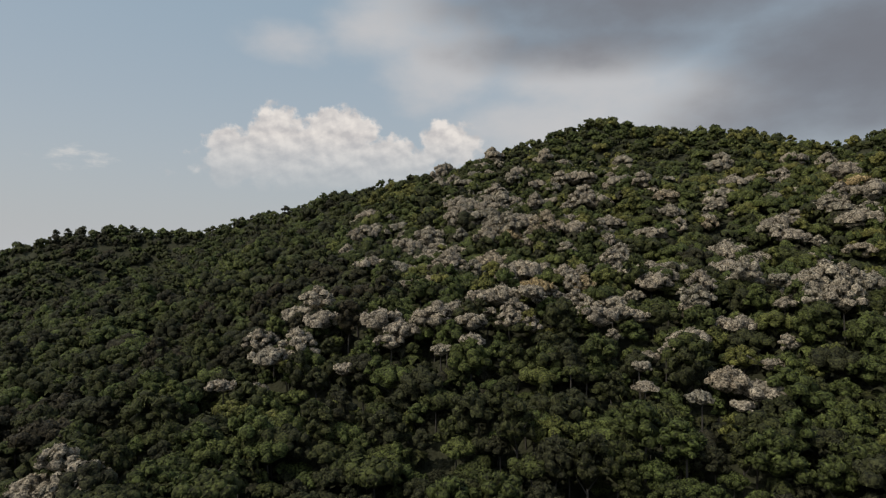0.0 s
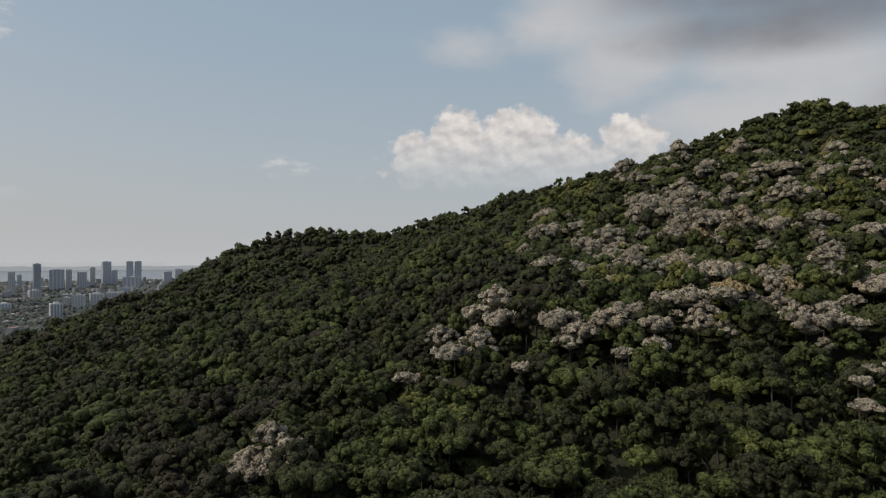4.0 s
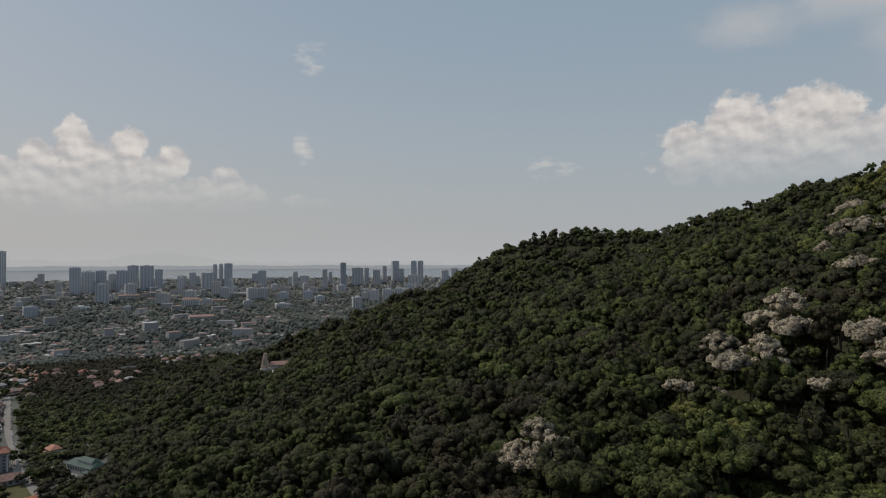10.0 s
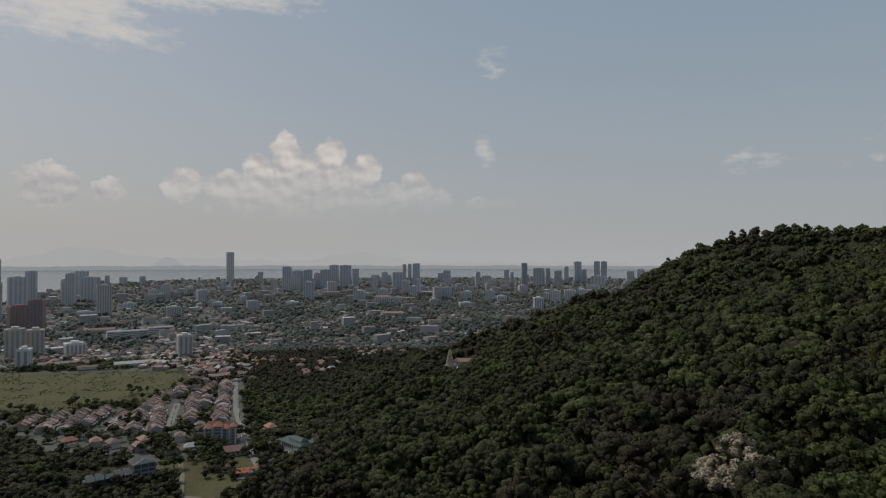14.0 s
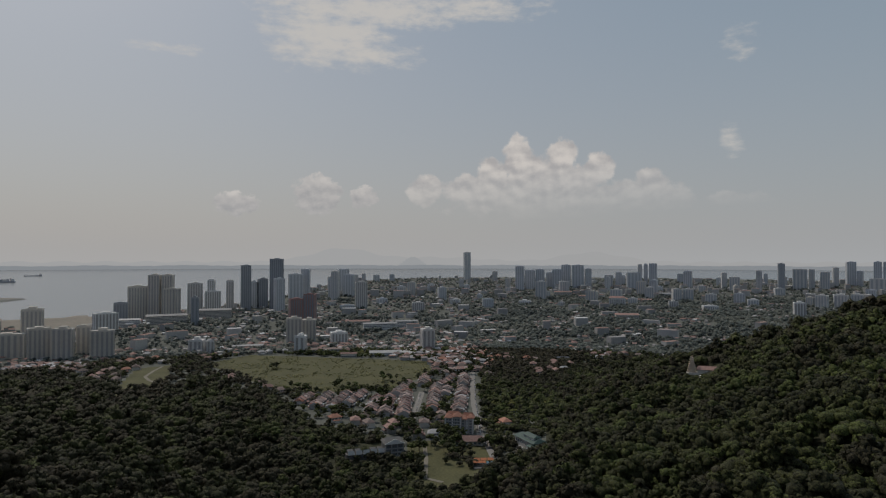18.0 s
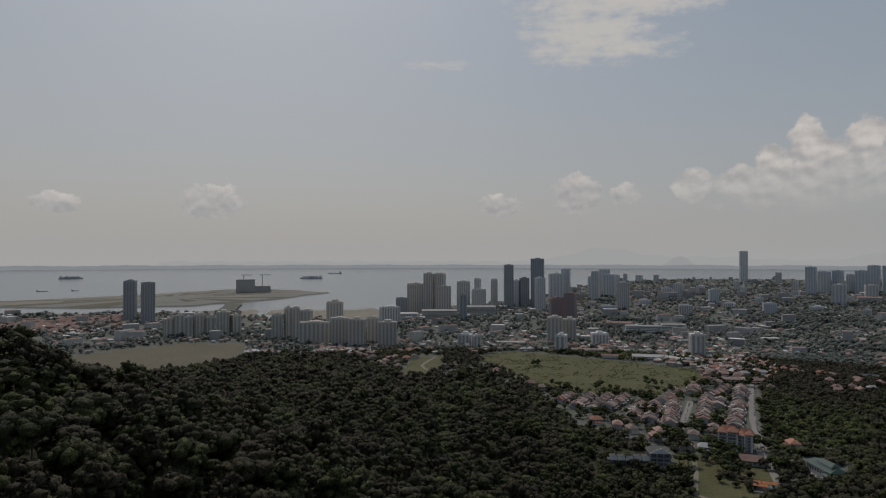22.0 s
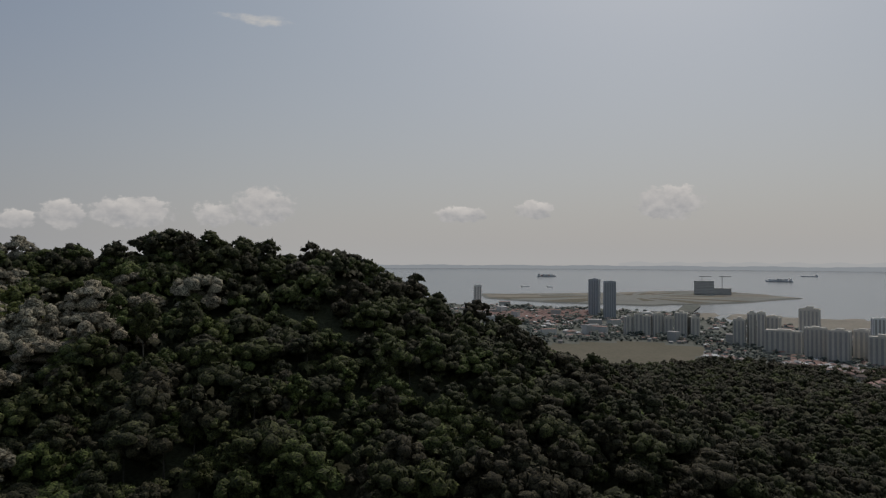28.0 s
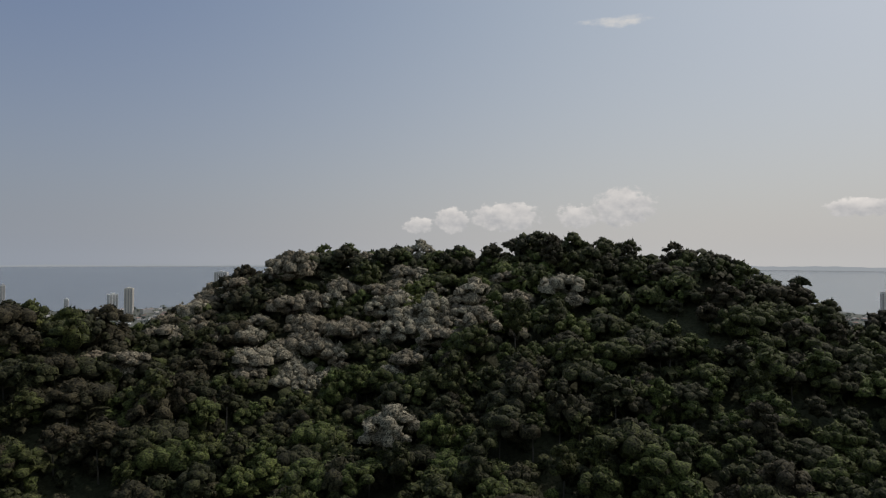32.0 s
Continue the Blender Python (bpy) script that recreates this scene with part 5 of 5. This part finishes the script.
# pale flowering crowns: azimuth, elevation, half width, half height, share of the trees
PALE_HILL = [
    (-24, -1.0, 12, 8.0, 0.62), (-9, 2.0, 11, 6.5, 0.5), (-2, -3.0, 9, 6.0, 0.62), (-14, -3.5, 7, 6.5, 0.55), (-8, 8.5, 9, 2.6, 0.3), (-26, 6.0, 9, 3.5, 0.42), (11.5, -6.5, 4, 3.6, 0.5), (3, 3.5, 5, 3, 0.35),
    (15, -9.5, 3.0, 1.8, 0.5), (32, -15.5, 3.2, 2.0, 0.85), (16, -18.3, 1.0, 1.0, 0.8), (20, -10.5, 3, 2, 0.2), (26.5, -15.5, 1.6, 1.6, 0.5), (-20, -6.0, 4, 4.0, 0.6), (-11, -10.2, 1.2, 1.0, 0.7), (-22, -10.6, 1.6, 1.2, 0.9),
]
PALE_KNOLL = [(193, -2.2, 4.5, 3.4, 0.6), (186, -4.5, 6.0, 4.5, 0.7), (178, -7.8, 2.4, 2.6, 0.6), (172.5, -3.8, 6.0, 3.0, 0.75), (181, 0.2, 11, 1.8, 0.55), (166, -0.5, 5.0, 2.2, 0.45), (139.5, -5.0, 1.8, 2.2, 0.4), (157, -1.5, 8, 3.0, 0.12), (199, -6, 2.5, 2.0, 0.4), (160, -14, 20, 6, 0.02)]
grey_want = np.zeros(len(tx))
for a_, e_, w_, h_, k_ in PALE_HILL + PALE_KNOLL:
    off = np.hypot((ta - a_) / w_, (el_t + 1.0 - e_) / h_)
    grey_want = np.maximum(grey_want, k_ * np.clip((1.25 - off) / 0.45, 0, 1))
patch = 0.7 * field_noise(60, 3) + 0.5 * field_noise(22, 9)
grey = luck[:, 0] < np.clip(grey_want * (np.where(ta > 150, 0.7, 0.5) + 1.2 * patch), 0, 0.8)
sc = np.exp(1.0 * (luck[:, 1] - 0.5)) * np.where(grey, np.where(ta > 150, 1.25, np.interp(tr, [300, 400], [1.1, 1.4])), 1.0) * np.where(tr > 520, 1.05, 0.93) * broad
lift = 3.5 + 5 * luck[:, 2] + 3.5 * grey + 5 * (luck[:, 4] < 0.06)
# The azimuth shift tints trees for cloud shade and backlight, besides random variety.
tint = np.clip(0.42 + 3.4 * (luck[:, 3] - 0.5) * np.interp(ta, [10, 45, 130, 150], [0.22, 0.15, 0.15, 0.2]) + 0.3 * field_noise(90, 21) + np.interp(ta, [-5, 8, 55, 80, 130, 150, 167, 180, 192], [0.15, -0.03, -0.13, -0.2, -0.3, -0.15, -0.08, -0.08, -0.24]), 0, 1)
sc = np.where(tr > 480, np.minimum(sc, np.where(grey, 1.7, 1.3) * broad), sc)
lift = np.where(tr > 300, 3.0 * luck[:, 2] - 0.5 + 1.5 * grey, lift)
lift = np.where(tr > 520, lift - 3.0, np.where(tr > 300, lift - 1.2, lift))
spots = np.stack([tx, ty, tz + lift], -1)
glade = 0.2 * ((el_t < -15) & (ta > 166) & (ta < 196)) * (luck[:, 4] < 0.6)
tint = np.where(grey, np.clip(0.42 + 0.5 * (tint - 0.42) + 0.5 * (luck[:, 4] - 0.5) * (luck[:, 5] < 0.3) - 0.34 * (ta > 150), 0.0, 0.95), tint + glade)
order = np.argsort(tr + 900 * (el_t < -23) + np.where(np.abs(ta - 85) < 60, 200, 0))
single = np.zeros(len(tx), bool)
single[order[:110]] = True
unseen = el_t < -23.5
seen_size = 11000 * sc / tr
tiers = [("far", unseen, TINY), ("close", ~unseen & (seen_size > 42), CLOSE), ("middle", ~unseen & (seen_size <= 42) & (seen_size > 22), MID), ("far", ~unseen & (seen_size <= 22), FAR)]
under = np.where((tr < 470) & (rng.uniform(0, 1, len(tx)) < np.where(ta > 120, 1.0, 0.65)))[0]
us = np.stack([tx[under] + rng.uniform(-5, 5, len(under)), ty[under] + rng.uniform(-5, 5, len(under)), tz[under]], -1)
us[:, 2] = height(us[:, 0], us[:, 1]) + rng.uniform(-2, 1.5, len(us))
ha_, hr_ = rng.uniform(53.2, 56.2, 420), rng.uniform(766, 834, 420)
hs = np.stack([-np.sin(np.radians(ha_)) * hr_, np.cos(np.radians(ha_)) * hr_], -1)
hs = np.c_[hs, height(hs[:, 0], hs[:, 1]) - 1.0]
plant("undergrowth", hs, TINY, M_LEAF, rng.uniform(0.2, 0.4, len(hs)), rng.uniform(0.2, 0.7, len(hs)), "low shrubs on the terrace round the temple")
plant("undergrowth", us, TINY, M_LEAF, rng.uniform(0.6, 1.0, len(us)), np.clip(rng.normal(0.3, 0.2, len(us)), 0, 0.9), "dense green undergrowth filling the gaps between trunks")
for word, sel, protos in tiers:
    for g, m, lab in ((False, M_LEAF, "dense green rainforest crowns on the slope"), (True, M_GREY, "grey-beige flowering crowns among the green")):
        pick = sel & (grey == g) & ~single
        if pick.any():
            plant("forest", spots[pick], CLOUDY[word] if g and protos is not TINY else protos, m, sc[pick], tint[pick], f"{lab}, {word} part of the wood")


def trunk_shape(tall, r0, r1, lean=0.0, limbs=0, spread_=3.0):
    """A tapered trunk of six sides with limbs that fork into the crown."""
    def tube(p, q, a, b):
        d = (q - p).normalized()
        u = d.orthogonal().normalized()
        w = d.cross(u)
        v = [tuple(c + (u * math.cos(k * 1.0472) + w * math.sin(k * 1.0472)) * r) for c, r in ((p, a), (q, b)) for k in range(6)]
        return v, [(k, (k + 1) % 6, 6 + (k + 1) % 6, 6 + k) for k in range(6)] + [(11, 10, 9, 8, 7, 6)]
    bend = Vector((lean, lean * 0.6, tall * 0.55))
    head = Vector((lean * 1.4, lean * 0.3, tall))
    shapes = [tube(Vector((0, 0, -3)), bend, r0, (r0 + r1) / 2), tube(bend, head, (r0 + r1) / 2, r1)]
    for k in range(limbs):
        a = 2.4 * k
        start = bend.lerp(head, 0.5 + 0.1 * k)
        shapes.append(tube(start, start + Vector((math.cos(a) * spread_, math.sin(a) * spread_, 3.5)), r1 * 0.8, r1 * 0.3))
    return join(*shapes)


def tree_proto(k, grey_one, crowns=NEAR):
    v, f = crowns[k]
    root = new("tree")
    stem = 9.0 + 2.0 * (k % 3)
    part("trunk", trunk_shape(stem + 4, 0.32, 0.16, 0.5 - 0.2 * (k % 4), 5), M_BARK, root, "pale slender trunk with forking limbs")
    o = mesh_object("crown", v + np.array([0.3, 0.2, stem]), f, [M_GREY if grey_one else M_LEAF], None, True, root, attr=np.full(len(v), 0.12 + 0.07 * k))
    return tagged(root, "grey-beige flowering rainforest tree on the slope" if grey_one else ("broad dark green rainforest tree on the slope", "light green rainforest tree on the slope")[k % 2], "tree", "trees of the wood")


GROVE = [tree_proto(k, False, MID) for k in range(8)]
for o in GROVE:
    tagged(o, "dark spreading tree beside the terraces and the road", "tree", "town trees")
planted = set()
TREES = {g: [tree_proto(k, g) for k in range(8)] for g in (False, True)}
used = set()
for q in np.where(single)[0]:
    g = bool(grey[q])
    k = int(rng.choice((1, 4, 7))) if g else int(rng.integers(0, 8))
    s_ = float(sc[q])
    stem = 9.0 + 2.0 * (k % 3)
    m = Matrix.LocRotScale(Vector((tx[q], ty[q], tz[q] + lift[q] - stem * s_)), Euler((0, 0, rng.uniform(0, 6.28))), (s_, s_, s_ * rng.uniform(0.95, 1.2)))
    if (g, k) in used:
        o = copy_thing(TREES[g][k], m)
        o.matrix_basis = m
    else:
        used.add((g, k))
        TREES[g][k].matrix_basis = m
# broad trees among the terraces, round the clearing and along the road: azimuth, distance, reach in metres, count
GROVES = [
    (83.0, 885, 13, 7), (78.7, 742, 16, 9), (77.4, 640, 13, 8), (73.0, 640, 9, 4), (73.6, 862, 12, 6), (72.0, 924, 16, 7), (72.6, 1040, 16, 6), (73.4, 1180, 18, 6), (77.6, 690, 12, 6),
    (86.4, 935, 22, 6), (81.2, 935, 14, 5), (84.6, 748, 16, 9), (86.8, 772, 16, 8), (81.0, 690, 14, 8), (79.9, 668, 9, 5), (76.2, 610, 9, 5), (90.5, 925, 24, 6), (72.6, 760, 14, 7), (71.0, 820, 18, 7), (78.4, 1005, 12, 4), (76.9, 720, 7, 4), (76.6, 668, 10, 6), (76.3, 640, 8, 5),  (79.6, 620, 8, 6), (80.0, 580, 10, 7), (80.6, 720, 12, 7), (74.0, 700, 6, 3), (73.4, 800, 9, 5), (82.7, 800, 13, 7), (92.2, 1120, 8, 4), (82.2, 985, 14, 6), (77.0, 780, 6, 3), (75.2, 735, 8, 4), (79.0, 905, 7, 3), (73.9, 900, 7, 4), (85.2, 900, 12, 5), (75.0, 1040, 8, 4), (72.0, 640, 7, 4), (76.9, 618, 6, 5),
]
for a, r, reach, count in GROVES:
    c = polar(a, r)
    count = math.ceil(count * 0.8)
    for q in range(count):
        f, g = reach * math.sqrt((q + 0.5) / count), 2.4 * q + a
        x, y = c[0] + f * math.cos(g), c[1] + f * math.sin(g)
        k = int(rng.integers(0, 8))
        s_ = float(rng.uniform(0.65, 1.05))
        m = Matrix.LocRotScale(Vector((x, y, float(height(x, y)) - (4.0 + 1.6 * (k % 3)) * s_)), Euler((0, 0, rng.uniform(0, 6.28))), (s_, s_, s_))
        if k in planted:
            o = copy_thing(GROVE[k], m)
            o.matrix_basis = m
        else:
            planted.add(k)
            GROVE[k].matrix_basis = m
for g in TREES:
    for k in range(8):
        if (g, k) not in used:
            for o in (*TREES[g][k].children_recursive, TREES[g][k]):
                bpy.data.objects.remove(o)

# trunks that show in the gaps of the middle slopes
pick = np.where(~single & (tr < 340) & (rng.uniform(0, 1, len(tx)) < 0.5))[0]
tv, tf, n = [], [], 0
tube_v = np.array([(math.cos(k * 1.571) * r, math.sin(k * 1.571) * r, z) for r, z in ((0.36, -2.0), (0.2, 1.0)) for k in range(4)])
tube_f = np.array([(k, (k + 1) % 4, 4 + (k + 1) % 4, 4 + k) for k in range(4)])
for q in pick:
    v = tube_v.copy()
    v[4:, 2] = lift[q] + 4
    v[4:, :2] += rng.uniform(-0.8, 0.8, 2)
    tv.append(v + (tx[q], ty[q], tz[q]))
    tf.append(tube_f + 8 * len(tf))
tagged(mesh_object("tree_trunks", np.concatenate(tv), np.concatenate(tf), [M_BARK]), "pale slender trunks in the gaps of the wood", "trunks", kind="stuff")

# town trees and scrub
n = 27000
pa = trng.uniform(34, 150, n)
pr = 1150 * (6200 / 1150) ** trng.uniform(0, 1, n)
pa, pr = np.r_[pa, trng.uniform(58, 108, 6500)], np.r_[pr, np.sqrt(trng.uniform(520 ** 2, 1400 ** 2, 6500))]
pa, pr = np.r_[pa, trng.uniform(38, 75, 4500)], np.r_[pr, trng.uniform(1300, 3400, 4500)]
pa, pr = np.r_[pa, trng.uniform(58, 75, 3200)], np.r_[pr, np.sqrt(trng.uniform(560 ** 2, 1400 ** 2, 3200))]
ok = free_plot(pa, pr - 15) & ~near_rows(pa, pr, 10)
pa, pr = pa[ok], pr[ok]
ok = (clusters(pa, pr, 210) < 0.2) | (trng.uniform(0, 1, len(pa)) < 0.5) | ((pa < 73) & (pr < 3000))
pa, pr = pa[ok], pr[ok]
ok = (clusters(pa, pr, 120, 8) < 0.14) | (trng.uniform(0, 1, len(pa)) < 0.2) | (pr < 1300)
pa, pr = pa[ok], pr[ok]
pa, pr = np.r_[pa, trng.uniform(186, 210, 250)], np.r_[pr, trng.uniform(1750, 2480, 250)]
ps = [place(a, r) for a, r in zip(pa, pr)]
tp = np.array([tuple(p) for p, _ in ps])
tp[:, 2] = np.where(pr < 1500, height(tp[:, 0], tp[:, 1]), tp[:, 2])
tk = np.array([s_ for _, s_ in ps]) * trng.uniform(0.6, 1.25, len(pr)) * np.interp(pr, [900, 1300, 1600, 2500, 5000], [0.85, 1.0, 1.25, 1.6, 2.0])
tp[:, 2] += np.where(pr < 1300, 0.2, -0.6) * tk
clear = np.array([len(taken) == 0 or np.min(np.hypot(taken[:, 0] - x, taken[:, 1] - y)) > 9 for x, y, _ in tp])
tt = np.clip(trng.normal(0.4, 0.2, len(tp)) - 0.2 * (pr < 1300) + 0.7 * clusters(pa, pr, 300, 13), 0, 1)
# Trees past 1300 m use the leaf colours that carry painted haze.
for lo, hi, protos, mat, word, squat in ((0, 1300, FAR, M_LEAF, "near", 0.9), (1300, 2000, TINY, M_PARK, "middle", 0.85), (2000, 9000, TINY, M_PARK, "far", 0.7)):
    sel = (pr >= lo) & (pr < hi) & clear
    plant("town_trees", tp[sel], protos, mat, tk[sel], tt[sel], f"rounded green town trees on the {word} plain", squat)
n = 5200
sa_, sr_ = trng.uniform(77, 99, n), trng.uniform(910, 1300, n)
ok = inside(sa_, sr_, MEADOW) & (clusters(sa_, sr_, 38, 4) + 0.5 * clusters(sa_, sr_, 14, 6) > trng.uniform(-0.3, 0.35, n))
sp = np.array([tuple(place(a, r, 0)[0]) for a, r in zip(sa_[ok], sr_[ok])])
sp[:, 2] = height(sp[:, 0], sp[:, 1]) - 0.5
plant("meadow_scrub", sp, TINY, M_SCRUB, trng.uniform(0.18, 0.5, len(sp)), np.clip(0.5 + 0.6 * clusters(sa_[ok], sr_[ok], 60, 2) + trng.normal(0, 0.2, len(sp)), 0, 1), "low olive scrub and tufts over the meadow", 0.45)
